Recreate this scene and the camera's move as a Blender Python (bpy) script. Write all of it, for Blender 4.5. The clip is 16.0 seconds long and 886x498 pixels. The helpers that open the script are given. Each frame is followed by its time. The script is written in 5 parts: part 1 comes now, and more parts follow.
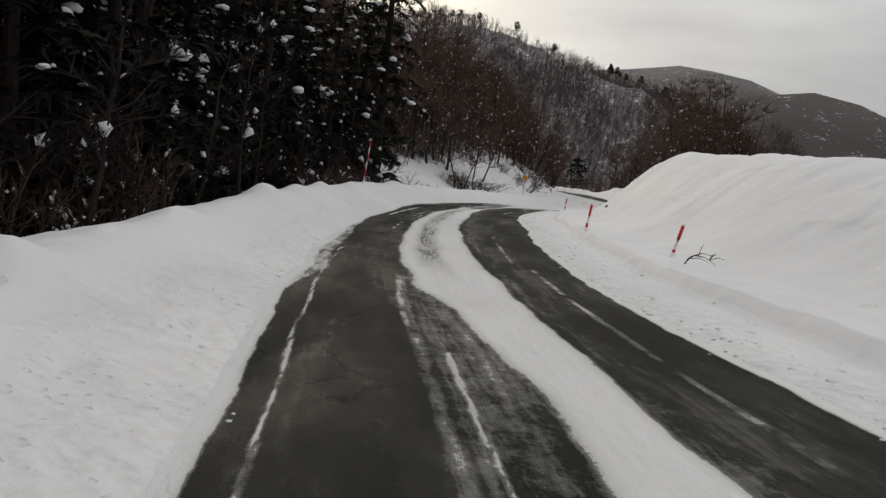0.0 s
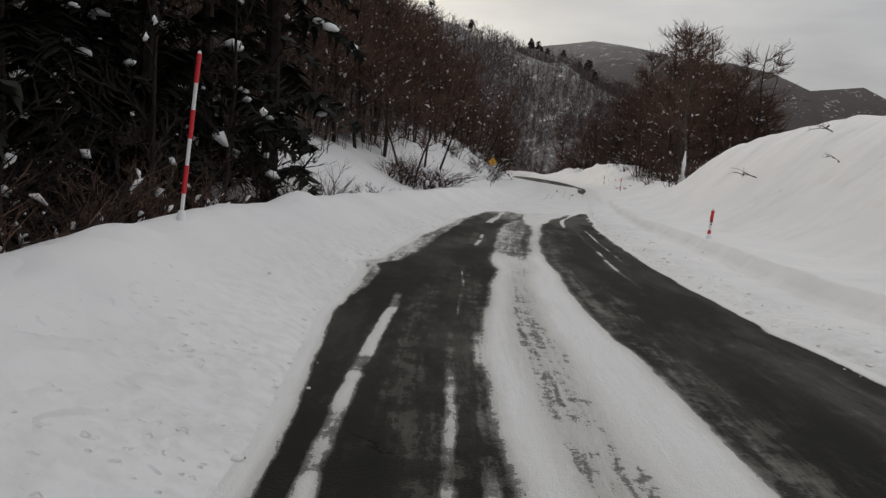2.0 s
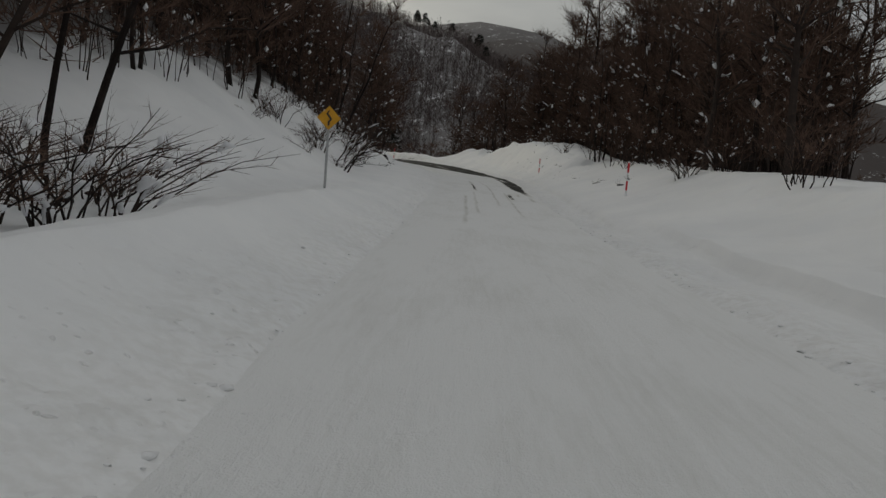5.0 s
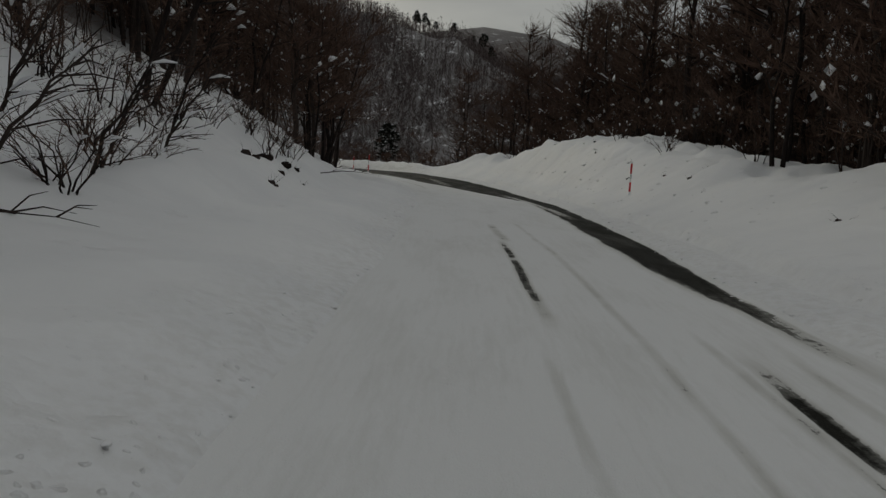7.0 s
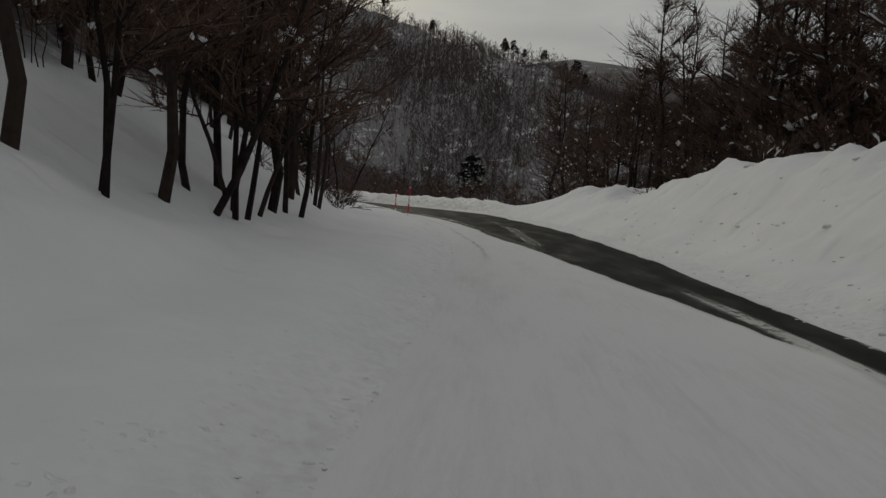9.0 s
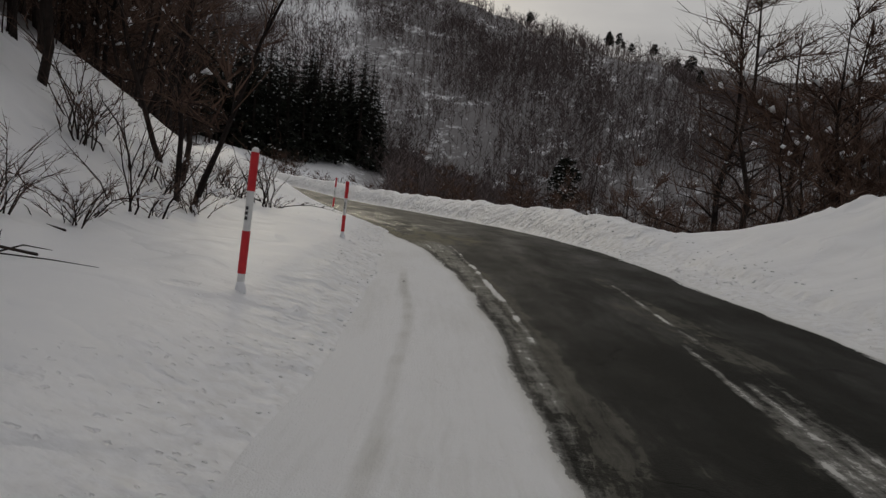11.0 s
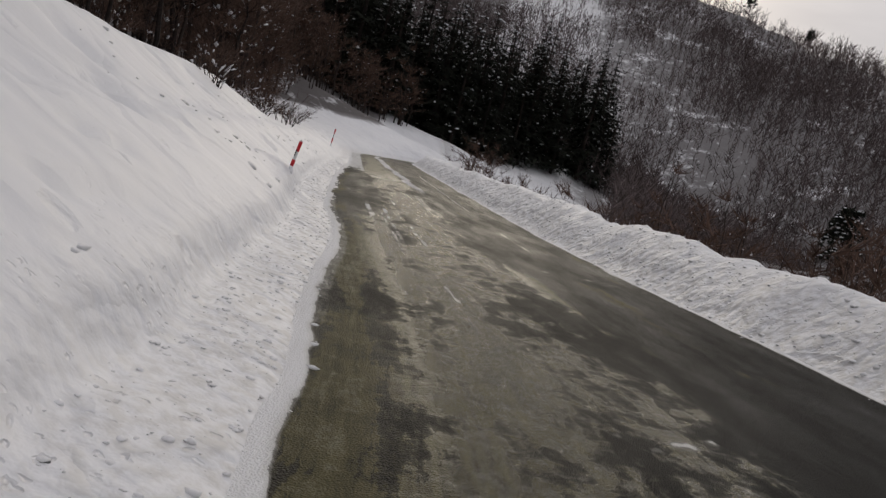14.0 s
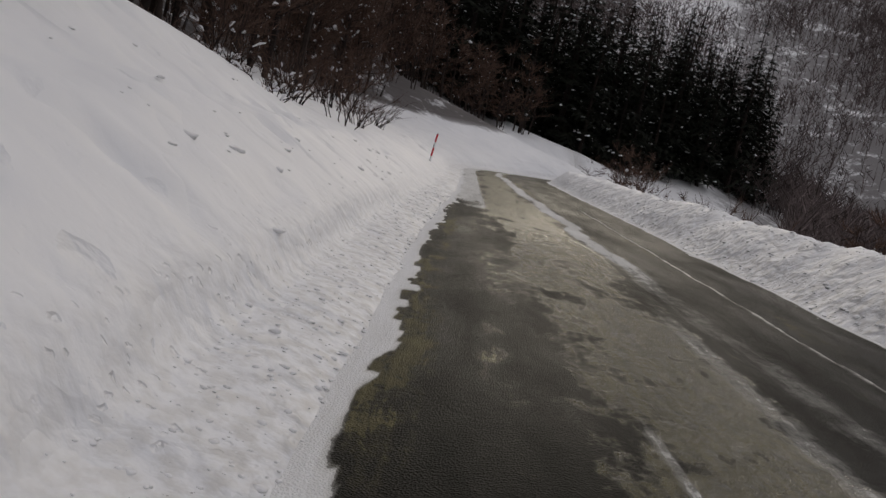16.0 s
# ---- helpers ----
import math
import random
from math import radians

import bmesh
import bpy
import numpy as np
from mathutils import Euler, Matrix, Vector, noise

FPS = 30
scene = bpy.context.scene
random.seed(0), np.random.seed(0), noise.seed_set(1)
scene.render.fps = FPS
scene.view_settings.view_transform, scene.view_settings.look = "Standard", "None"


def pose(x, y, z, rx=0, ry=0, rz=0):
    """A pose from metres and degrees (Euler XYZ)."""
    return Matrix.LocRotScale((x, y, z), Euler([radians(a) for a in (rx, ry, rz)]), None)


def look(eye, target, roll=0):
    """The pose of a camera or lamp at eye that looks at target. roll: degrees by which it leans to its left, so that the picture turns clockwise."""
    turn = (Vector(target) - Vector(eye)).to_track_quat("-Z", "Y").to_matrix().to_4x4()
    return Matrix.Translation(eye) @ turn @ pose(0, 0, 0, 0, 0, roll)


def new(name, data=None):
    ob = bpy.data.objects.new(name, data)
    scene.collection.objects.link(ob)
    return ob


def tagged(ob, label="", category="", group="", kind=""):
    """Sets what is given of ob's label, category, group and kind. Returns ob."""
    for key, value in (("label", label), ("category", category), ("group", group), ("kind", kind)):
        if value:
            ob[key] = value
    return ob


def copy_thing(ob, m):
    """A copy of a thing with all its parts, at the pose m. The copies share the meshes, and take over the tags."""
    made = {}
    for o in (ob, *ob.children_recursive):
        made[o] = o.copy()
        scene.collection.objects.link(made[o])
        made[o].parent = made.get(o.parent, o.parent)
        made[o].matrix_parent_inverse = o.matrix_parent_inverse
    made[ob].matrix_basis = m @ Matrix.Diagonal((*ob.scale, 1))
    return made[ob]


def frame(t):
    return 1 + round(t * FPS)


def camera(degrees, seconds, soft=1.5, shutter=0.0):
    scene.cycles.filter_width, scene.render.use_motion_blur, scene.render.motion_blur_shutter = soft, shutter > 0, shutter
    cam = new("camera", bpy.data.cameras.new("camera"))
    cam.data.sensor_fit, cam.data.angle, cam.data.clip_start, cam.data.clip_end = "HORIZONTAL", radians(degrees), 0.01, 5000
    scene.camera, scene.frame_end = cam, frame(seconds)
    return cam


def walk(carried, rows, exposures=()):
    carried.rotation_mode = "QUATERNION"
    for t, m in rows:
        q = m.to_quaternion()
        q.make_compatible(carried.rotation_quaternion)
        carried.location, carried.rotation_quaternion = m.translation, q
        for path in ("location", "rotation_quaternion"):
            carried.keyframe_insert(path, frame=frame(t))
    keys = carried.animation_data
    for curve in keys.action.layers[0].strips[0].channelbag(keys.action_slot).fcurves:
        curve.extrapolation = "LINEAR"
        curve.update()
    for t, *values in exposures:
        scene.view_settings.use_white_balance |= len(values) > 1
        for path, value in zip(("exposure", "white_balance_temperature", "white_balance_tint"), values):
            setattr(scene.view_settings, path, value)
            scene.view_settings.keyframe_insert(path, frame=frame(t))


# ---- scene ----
cam = camera(59.87, 16.0, soft=1.4)
# seconds, eye, a point looked at, lean to the left in degrees
PATH = [
    (0, (1.267, 16.576, 1.623), (1.352, 26.526, 0.624), 7.06),
    (0.5, (0.381, 22.256, 1.598), (0.556, 32.193, 0.490), 6.49),
    (1, (-0.041, 27.793, 1.563), (0.461, 37.708, 0.365), 5.37),
    (1.5, (-0.104, 33.374, 1.565), (0.880, 43.266, 0.480), 4.19),
    (2, (-0.030, 38.778, 1.563), (1.073, 48.656, 0.471), 4.41),
    (2.5, (0.520, 44.149, 1.606), (1.999, 53.988, 0.598), 4.10),
    (3, (1.328, 49.944, 1.645), (3.403, 59.679, 0.675), 4.45),
    (3.5, (2.351, 55.608, 1.601), (4.621, 65.281, 0.469), 4.43),
    (4, (3.493, 60.649, 1.524), (5.998, 70.250, 0.280), 6.02),
    (4.2, (4.035, 62.418, 1.459), (6.629, 71.998, 0.234), 5.45),
    (6.3, (12.520, 91.949, 1.037), (14.925, 101.594, -0.056), 3.82),
    (6.5, (13.165, 94.300, 1.076), (15.564, 103.972, 0.246), 3.82),
    (7, (14.705, 100.036, 1.175), (17.141, 109.676, 0.113), 3.35),
    (7.5, (16.310, 105.121, 1.270), (18.369, 114.872, 0.440), 3.27),
    (8, (17.674, 110.293, 1.391), (19.177, 120.150, 0.639), 3.47),
    (8.2, (18.032, 112.226, 1.443), (19.591, 122.082, 0.788), 4.30),
    (10.3, (24.446, 142.535, 1.409), (25.222, 152.476, 0.643), 1.04),
    (10.5, (24.752, 145.333, 1.443), (25.335, 155.284, 0.635), 2.12),
    (11, (25.317, 152.269, 1.502), (25.451, 162.244, 0.811), 5.55),
    (11.5, (25.329, 159.090, 1.554), (25.108, 169.034, 0.522), 7.45),
    (12, (25.129, 165.044, 1.623), (24.466, 174.971, 0.616), 5.55),
    (12.5, (24.725, 170.908, 1.714), (23.941, 180.810, 0.556), 4.50),
    (13, (24.152, 176.613, 1.680), (22.801, 186.495, 0.966), 4.75),
    (13.5, (23.198, 181.994, 1.584), (21.309, 191.794, 0.954), 9.97),
    (14, (21.695, 186.803, 1.582), (19.214, 196.443, 0.629), 13.90),
    (14.5, (20.160, 191.194, 1.645), (17.005, 200.633, 0.668), 16.06),
    (15, (18.520, 195.468, 1.673), (15.091, 204.772, 0.373), 14.51),
    (15.5, (16.448, 199.467, 1.671), (12.631, 208.629, 0.456), 12.38),
    (16, (14.624, 203.786, 1.738), (10.764, 212.940, 0.599), 12.69),
]
EXPOSURES = [(0, -0.15, 6600, 5), (3.0, -0.17, 6600, 5), (4.0, -0.42, 6550, 3), (6.3, -1.18, 6550, 0), (7.5, -1.02, 6550, 0), (8.2, -1.04, 6550, 0), (10.3, -0.70, 6600, 4), (11.0, -0.72, 6550, 6),
             (11.5, -0.60, 6550, 7), (12.5, -0.50, 6500, 9), (13.5, -0.31, 6500, 10), (15.0, -0.36, 6500, 10), (16.0, -0.49, 6500, 10)]
walk(cam, [(t, look(eye, target, roll)) for t, eye, target, roll in PATH], EXPOSURES)

# ---- light: a low sun behind thin winter cloud, ahead of the rider ----
SUN_AZ, SUN_EL = -14.0, 20.0          # degrees from +y (to the right), above the horizon
world = bpy.data.worlds.new("winter_sky")
scene.world = world
world.use_nodes = True
wn, wl = world.node_tree.nodes, world.node_tree.links
wn.clear()
sky = wn.new("ShaderNodeTexSky")
sky.sky_type, sky.sun_disc = "NISHITA", False
sky.sun_elevation, sky.sun_rotation = radians(SUN_EL), radians(SUN_AZ)
sky.air_density, sky.dust_density, sky.ozone_density = 1.0, 3.0, 1.0
geo = wn.new("ShaderNodeTexCoord")
mapn = wn.new("ShaderNodeMapping")
mapn.inputs["Scale"].default_value = (1.6, 1.6, 6.0)
cloud = wn.new("ShaderNodeTexNoise")
cloud.inputs["Scale"].default_value = 1.7
cloud.inputs["Detail"].default_value = 6.0
cramp = wn.new("ShaderNodeValToRGB")
cramp.color_ramp.elements[0].position, cramp.color_ramp.elements[0].color = 0.32, (4.62, 4.5, 4.88, 1)
cramp.color_ramp.elements[1].position, cramp.color_ramp.elements[1].color = 0.70, (7.7, 7.45, 7.55, 1)
# thin cloud, somewhat brighter overhead than near the horizon
sep = wn.new("ShaderNodeSeparateXYZ")
lift = wn.new("ShaderNodeMapRange")
lift.inputs["From Min"].default_value, lift.inputs["From Max"].default_value = 0.0, 1.0
lift.inputs["To Min"].default_value, lift.inputs["To Max"].default_value = 0.83, 1.40
dome = wn.new("ShaderNodeMix")
dome.data_type, dome.blend_type = "RGBA", "MULTIPLY"
dome.inputs[0].default_value = 1.0
wmix = wn.new("ShaderNodeMix")
wmix.data_type = "RGBA"
wmix.inputs[0].default_value = 0.9
wbg, wout = wn.new("ShaderNodeBackground"), wn.new("ShaderNodeOutputWorld")
wbg.inputs["Strength"].default_value = 0.10
wl.new(geo.outputs["Generated"], mapn.inputs["Vector"])
wl.new(mapn.outputs["Vector"], cloud.inputs["Vector"])
wl.new(cloud.outputs["Fac"], cramp.inputs["Fac"])
wl.new(sky.outputs["Color"], wmix.inputs[6])
wl.new(geo.outputs["Generated"], sep.inputs[0])
wl.new(sep.outputs["Z"], lift.inputs["Value"])
wl.new(cramp.outputs["Color"], dome.inputs[6])
wl.new(lift.outputs[0], dome.inputs[7])
# the sun's glow spread wide through the cloud
SUN_DIR = Vector((math.sin(radians(SUN_AZ)) * math.cos(radians(SUN_EL)), math.cos(radians(SUN_AZ)) * math.cos(radians(SUN_EL)), math.sin(radians(SUN_EL))))
toward = wn.new("ShaderNodeVectorMath")
toward.operation = "DOT_PRODUCT"
toward.inputs[1].default_value = SUN_DIR
halo = wn.new("ShaderNodeMath")
halo.operation = "POWER"
halo.inputs[1].default_value = 9.0
clip = wn.new("ShaderNodeMath")
clip.operation = "MAXIMUM"
clip.inputs[1].default_value = 0.0
warm = wn.new("ShaderNodeMix")
warm.data_type = "RGBA"
warm.inputs[6].default_value, warm.inputs[7].default_value = (0, 0, 0, 1), (4.2, 3.95, 3.6, 1)
glow = wn.new("ShaderNodeMix")
glow.data_type, glow.blend_type = "RGBA", "ADD"
glow.inputs[0].default_value = 1.0
wl.new(geo.outputs["Generated"], toward.inputs[0])
wl.new(toward.outputs["Value"], clip.inputs[0])
wl.new(clip.outputs[0], halo.inputs[0])
wl.new(halo.outputs[0], warm.inputs[0])
core = wn.new("ShaderNodeMath")
core.operation = "POWER"
core.inputs[1].default_value = 70.0
disc = wn.new("ShaderNodeMix")
disc.data_type = "RGBA"
disc.inputs[6].default_value, disc.inputs[7].default_value = (0, 0, 0, 1), (22.0, 18.5, 13.0, 1)
both = wn.new("ShaderNodeMix")
both.data_type, both.blend_type = "RGBA", "ADD"
both.inputs[0].default_value = 1.0
wl.new(clip.outputs[0], core.inputs[0])
wl.new(core.outputs[0], disc.inputs[0])
wl.new(warm.outputs[2], both.inputs[6])
wl.new(disc.outputs[2], both.inputs[7])
wl.new(dome.outputs[2], glow.inputs[6])
wl.new(both.outputs[2], glow.inputs[7])
wl.new(glow.outputs[2], wmix.inputs[7])
wl.new(wmix.outputs[2], wbg.inputs["Color"])
wl.new(wbg.outputs[0], wout.inputs["Surface"])
sun_data = bpy.data.lights.new("sun", "SUN")
sun_data.energy, sun_data.angle, sun_data.color = 0.5, radians(10), (1.0, 0.90, 0.74)
sun = new("sun", sun_data)
sun.matrix_world = look(SUN_DIR * 100, (0, 0, 0))


# ---- materials ----
def material(name, rough=0.7, spec=0.4):
    m = bpy.data.materials.new(name)
    m.use_nodes = True
    b = m.node_tree.nodes["Principled BSDF"]
    b.inputs["Roughness"].default_value = rough
    b.inputs["Specular IOR Level"].default_value = spec
    return m, m.node_tree.nodes, m.node_tree.links, b


def node(ns, kind, **kw):
    n = ns.new(kind)
    for k, v in kw.items():
        n.inputs[k.replace("_", " ")].default_value = v
    return n


def noise_node(ns, ls, vec, scale, detail=4.0, rough=0.55):
    n = node(ns, "ShaderNodeTexNoise", Scale=scale, Detail=detail, Roughness=rough)
    if vec is not None:
        ls.new(vec, n.inputs["Vector"])
    return n.outputs["Fac"]


def ramp(ns, ls, fac, stops):
    r = ns.new("ShaderNodeValToRGB")
    e = r.color_ramp.elements
    while len(e) < len(stops):
        e.new(0.5)
    for el, (p, c) in zip(e, stops):
        el.position, el.color = p, (*c, 1) if len(c) == 3 else c
    ls.new(fac, r.inputs["Fac"])
    return r.outputs["Color"]


def maths(ns, ls, op, a, b=0.0, clamp=False):
    n = ns.new("ShaderNodeMath")
    n.operation, n.use_clamp = op, clamp
    for i, v in enumerate((a, b)):
        if isinstance(v, (int, float)):
            n.inputs[i].default_value = v
        else:
            ls.new(v, n.inputs[i])
    return n.outputs[0]


def mixc(ns, ls, fac, a, b):
    n = ns.new("ShaderNodeMix")
    n.data_type = "RGBA"
    for i, v in ((0, fac), (6, a), (7, b)):
        if isinstance(v, (int, float)):
            n.inputs[i].default_value = v
        elif isinstance(v, tuple):
            n.inputs[i].default_value = (*v, 1)
        else:
            ls.new(v, n.inputs[i])
    return n.outputs[2]


def bump(ns, ls, height, bsdf, strength, distance):
    n = node(ns, "ShaderNodeBump", Strength=strength, Distance=distance)
    ls.new(height, n.inputs["Height"])
    ls.new(n.outputs[0], bsdf.inputs["Normal"])


def attr(ns, name):
    n = ns.new("ShaderNodeAttribute")
    n.attribute_name = name
    return n


def simple(name, c1, c2, scale, rough=0.8, strength=0.3, dist=0.01, spec=0.3, per_object=0.0):
    """A material of two close colours in noise, with grain."""
    m, ns, ls, b = material(name, rough, spec)
    co = ns.new("ShaderNodeTexCoord").outputs["Object"]
    f = noise_node(ns, ls, co, scale)
    if per_object:
        info = ns.new("ShaderNodeObjectInfo")
        f = maths(ns, ls, "ADD", f, maths(ns, ls, "MULTIPLY", maths(ns, ls, "SUBTRACT", info.outputs["Random"], 0.5), per_object))
    ls.new(ramp(ns, ls, f, [(0.3, c1), (0.7, c2)]), b.inputs["Base Color"])
    bump(ns, ls, noise_node(ns, ls, co, scale * 4), b, strength, dist)
    return m


def island(name, c1, c2, rough=0.85):
    """A material whose colour differs from twig to twig or tree to tree."""
    m, ns, ls, b = material(name, rough, 0.2)
    g = ns.new("ShaderNodeNewGeometry")
    ls.new(ramp(ns, ls, g.outputs["Random Per Island"], [(0.0, c1), (1.0, c2)]), b.inputs["Base Color"])
    return m


def make_snow():
    m, ns, ls, b = material("snow", 0.62, 0.25)
    pos = ns.new("ShaderNodeNewGeometry").outputs["Position"]
    big = noise_node(ns, ls, pos, 0.35, 3)
    fine = noise_node(ns, ls, pos, 8.0, 3, 0.55)
    grit = noise_node(ns, ls, pos, 38.0, 2, 0.5)
    col = ramp(ns, ls, big, [(0.3, (0.78, 0.785, 0.80)), (0.7, (0.86, 0.86, 0.865))])
    dirty = attr(ns, "dirt").outputs["Fac"]
    dirt = maths(ns, ls, "MULTIPLY", dirty, ramp(ns, ls, fine, [(0.42, (0, 0, 0)), (0.62, (1, 1, 1))]))
    col = mixc(ns, ls, maths(ns, ls, "MULTIPLY", dirt, 0.45), col, (0.42, 0.39, 0.33))
    speck = ramp(ns, ls, grit, [(0.735, (0, 0, 0)), (0.77, (1, 1, 1))])
    col = mixc(ns, ls, maths(ns, ls, "MULTIPLY", maths(ns, ls, "MULTIPLY", speck, dirty), 0.7), col, (0.08, 0.065, 0.05))
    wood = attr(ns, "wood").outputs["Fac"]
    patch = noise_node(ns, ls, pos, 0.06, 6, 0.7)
    # dark floor of wooded ground: undergrowth patches, and painted shade below the conifers
    litter_and_shade = ramp(ns, ls, maths(ns, ls, "ADD", maths(ns, ls, "ADD", patch, maths(ns, ls, "MULTIPLY", wood, 0.54)), maths(ns, ls, "MULTIPLY", maths(ns, ls, "SUBTRACT", noise_node(ns, ls, pos, 0.34, 5, 0.7), 0.5), 1.1)), [(0.70, (0, 0, 0)), (0.88, (1, 1, 1))])
    col = mixc(ns, ls, maths(ns, ls, "MULTIPLY", litter_and_shade, maths(ns, ls, "MULTIPLY", wood, 0.95)), col, (0.062, 0.050, 0.046))
    ls.new(col, b.inputs["Base Color"])
    ls.new(maths(ns, ls, "MULTIPLY", maths(ns, ls, "SUBTRACT", 1.0, wood, True), 0.25), b.inputs["Specular IOR Level"])
    rough = attr(ns, "rough").outputs["Fac"]
    lumps = maths(ns, ls, "ADD", maths(ns, ls, "MULTIPLY", fine, 0.34), maths(ns, ls, "MULTIPLY", grit, 0.04))
    h = maths(ns, ls, "MULTIPLY", lumps, maths(ns, ls, "ADD", maths(ns, ls, "MULTIPLY", rough, 0.9), 0.12))
    wob = ns.new("ShaderNodeVectorMath")
    wob.operation = "ADD"
    wcol = node(ns, "ShaderNodeTexNoise", Scale=5.0, Detail=3.0)
    ls.new(pos, wcol.inputs["Vector"])
    wsc = ns.new("ShaderNodeVectorMath")
    wsc.operation = "SCALE"
    wsc.inputs["Scale"].default_value = 0.22
    ls.new(wcol.outputs["Color"], wsc.inputs[0])
    ls.new(pos, wob.inputs[0])
    ls.new(wsc.outputs[0], wob.inputs[1])
    chunk = node(ns, "ShaderNodeTexVoronoi", Scale=3.4)
    ls.new(wob.outputs[0], chunk.inputs["Vector"])
    chunks = maths(ns, ls, "SUBTRACT", 0.75, chunk.outputs["Distance"], True)
    chunks = maths(ns, ls, "MULTIPLY", chunks, ramp(ns, ls, noise_node(ns, ls, pos, 1.7, 3), [(0.40, (0.1, 0.1, 0.1)), (0.6, (1, 1, 1))]))
    h = maths(ns, ls, "ADD", h, maths(ns, ls, "MULTIPLY", maths(ns, ls, "MULTIPLY", chunks, rough), 1.1))
    pit = node(ns, "ShaderNodeTexVoronoi", Scale=9.0)
    ls.new(wob.outputs[0], pit.inputs["Vector"])
    pits = ramp(ns, ls, pit.outputs["Distance"], [(0.10, (0, 0, 0)), (0.24, (1, 1, 1))])
    spread = ramp(ns, ls, noise_node(ns, ls, pos, 1.1, 3), [(0.47, (0, 0, 0)), (0.58, (1, 1, 1))])
    h = maths(ns, ls, "ADD", h, maths(ns, ls, "MULTIPLY", maths(ns, ls, "MULTIPLY", pits, spread), maths(ns, ls, "MULTIPLY", rough, 0.55)))
    dent = node(ns, "ShaderNodeTexVoronoi", Scale=1.15)
    ls.new(wob.outputs[0], dent.inputs["Vector"])
    dents = ramp(ns, ls, dent.outputs["Distance"], [(0.05, (0, 0, 0)), (0.2, (1, 1, 1))])
    h = maths(ns, ls, "ADD", h, maths(ns, ls, "MULTIPLY", dents, maths(ns, ls, "MULTIPLY", ramp(ns, ls, noise_node(ns, ls, pos, 0.5, 2), [(0.48, (0, 0, 0)), (0.58, (1, 1, 1))]), 0.9)))
    bump(ns, ls, h, b, 0.55, 0.09)
    return m


def make_road():
    """Damp patched asphalt under thrown grit, slush and packed snow, which the wheels have rubbed away in streaks."""
    m, ns, ls, b = material("winter_road", 0.4, 0.13)
    lane = attr(ns, "lane").outputs["Vector"]
    pos = ns.new("ShaderNodeNewGeometry").outputs["Position"]

    def shifted(vec, scale, detail, amount):
        """The coordinate pushed about by noise, so that streaks and rims run ragged."""
        n = node(ns, "ShaderNodeTexNoise", Scale=scale, Detail=detail, Roughness=0.65)
        ls.new(pos, n.inputs["Vector"])
        sub, sc, add = (ns.new("ShaderNodeVectorMath") for _ in range(3))
        sub.operation, sc.operation, add.operation = "SUBTRACT", "SCALE", "ADD"
        sub.inputs[1].default_value = (0.5, 0.5, 0.5)
        sc.inputs["Scale"].default_value = amount
        ls.new(n.outputs["Color"], sub.inputs[0])
        ls.new(sub.outputs[0], sc.inputs[0])
        ls.new(vec, add.inputs[0])
        ls.new(sc.outputs[0], add.inputs[1])
        return add.outputs[0]

    def stretched(vec, along, across, detail, rough):
        st = ns.new("ShaderNodeMapping")
        st.inputs["Scale"].default_value = (along, across, 1.0)
        ls.new(vec, st.inputs["Vector"])
        return noise_node(ns, ls, st.outputs[0], 1.0, detail, rough)

    def off(v, k):
        return maths(ns, ls, "MULTIPLY", maths(ns, ls, "SUBTRACT", v, 0.5), k)

    def add(*v):
        out = v[0]
        for w in v[1:]:
            out = maths(ns, ls, "ADD", out, w)
        return out

    bent = shifted(shifted(lane, 1.3, 2.0, 0.35), 9.0, 4.0, 0.12)
    streak = stretched(bent, 0.22, 2.6, 4, 0.6)
    patchy = stretched(bent, 0.30, 1.1, 6, 0.62)
    scratch = stretched(shifted(lane, 3.0, 3.0, 0.12), 0.9, 15.0, 5, 0.7)
    blob = noise_node(ns, ls, pos, 3.2, 8, 0.72)
    grain = noise_node(ns, ls, pos, 60.0, 3, 0.65)
    cell = node(ns, "ShaderNodeTexVoronoi", Scale=80.0)
    ls.new(pos, cell.inputs["Vector"])
    cov, slush, wet = attr(ns, "cover").outputs["Fac"], attr(ns, "slush").outputs["Fac"], attr(ns, "wet").outputs["Fac"]
    # asphalt, patched and damp, with hairline cracks
    tone = add(maths(ns, ls, "MULTIPLY", patchy, 0.55), maths(ns, ls, "MULTIPLY", grain, 0.25), maths(ns, ls, "MULTIPLY", scratch, 0.2))
    asphalt = ramp(ns, ls, tone, [(0.38, (0.015, 0.0148, 0.012)), (0.52, (0.022, 0.0215, 0.018)), (0.68, (0.046, 0.044, 0.037))])
    asphalt = mixc(ns, ls, maths(ns, ls, "MULTIPLY", wet, 1.0, True), asphalt, (0.0080, 0.0072, 0.0052))
    crack = node(ns, "ShaderNodeTexVoronoi", Scale=0.55)
    crack.feature = "DISTANCE_TO_EDGE"
    ls.new(shifted(pos, 4.0, 5.0, 0.35), crack.inputs["Vector"])
    split = ramp(ns, ls, crack.outputs["Distance"], [(0.004, (1, 1, 1)), (0.010, (0, 0, 0))])
    split = maths(ns, ls, "MULTIPLY", split, ramp(ns, ls, noise_node(ns, ls, pos, 0.7, 2), [(0.52, (0, 0, 0)), (0.6, (1, 1, 1))]))
    asphalt = mixc(ns, ls, maths(ns, ls, "MULTIPLY", split, 0.8), asphalt, (0.006, 0.005, 0.004))
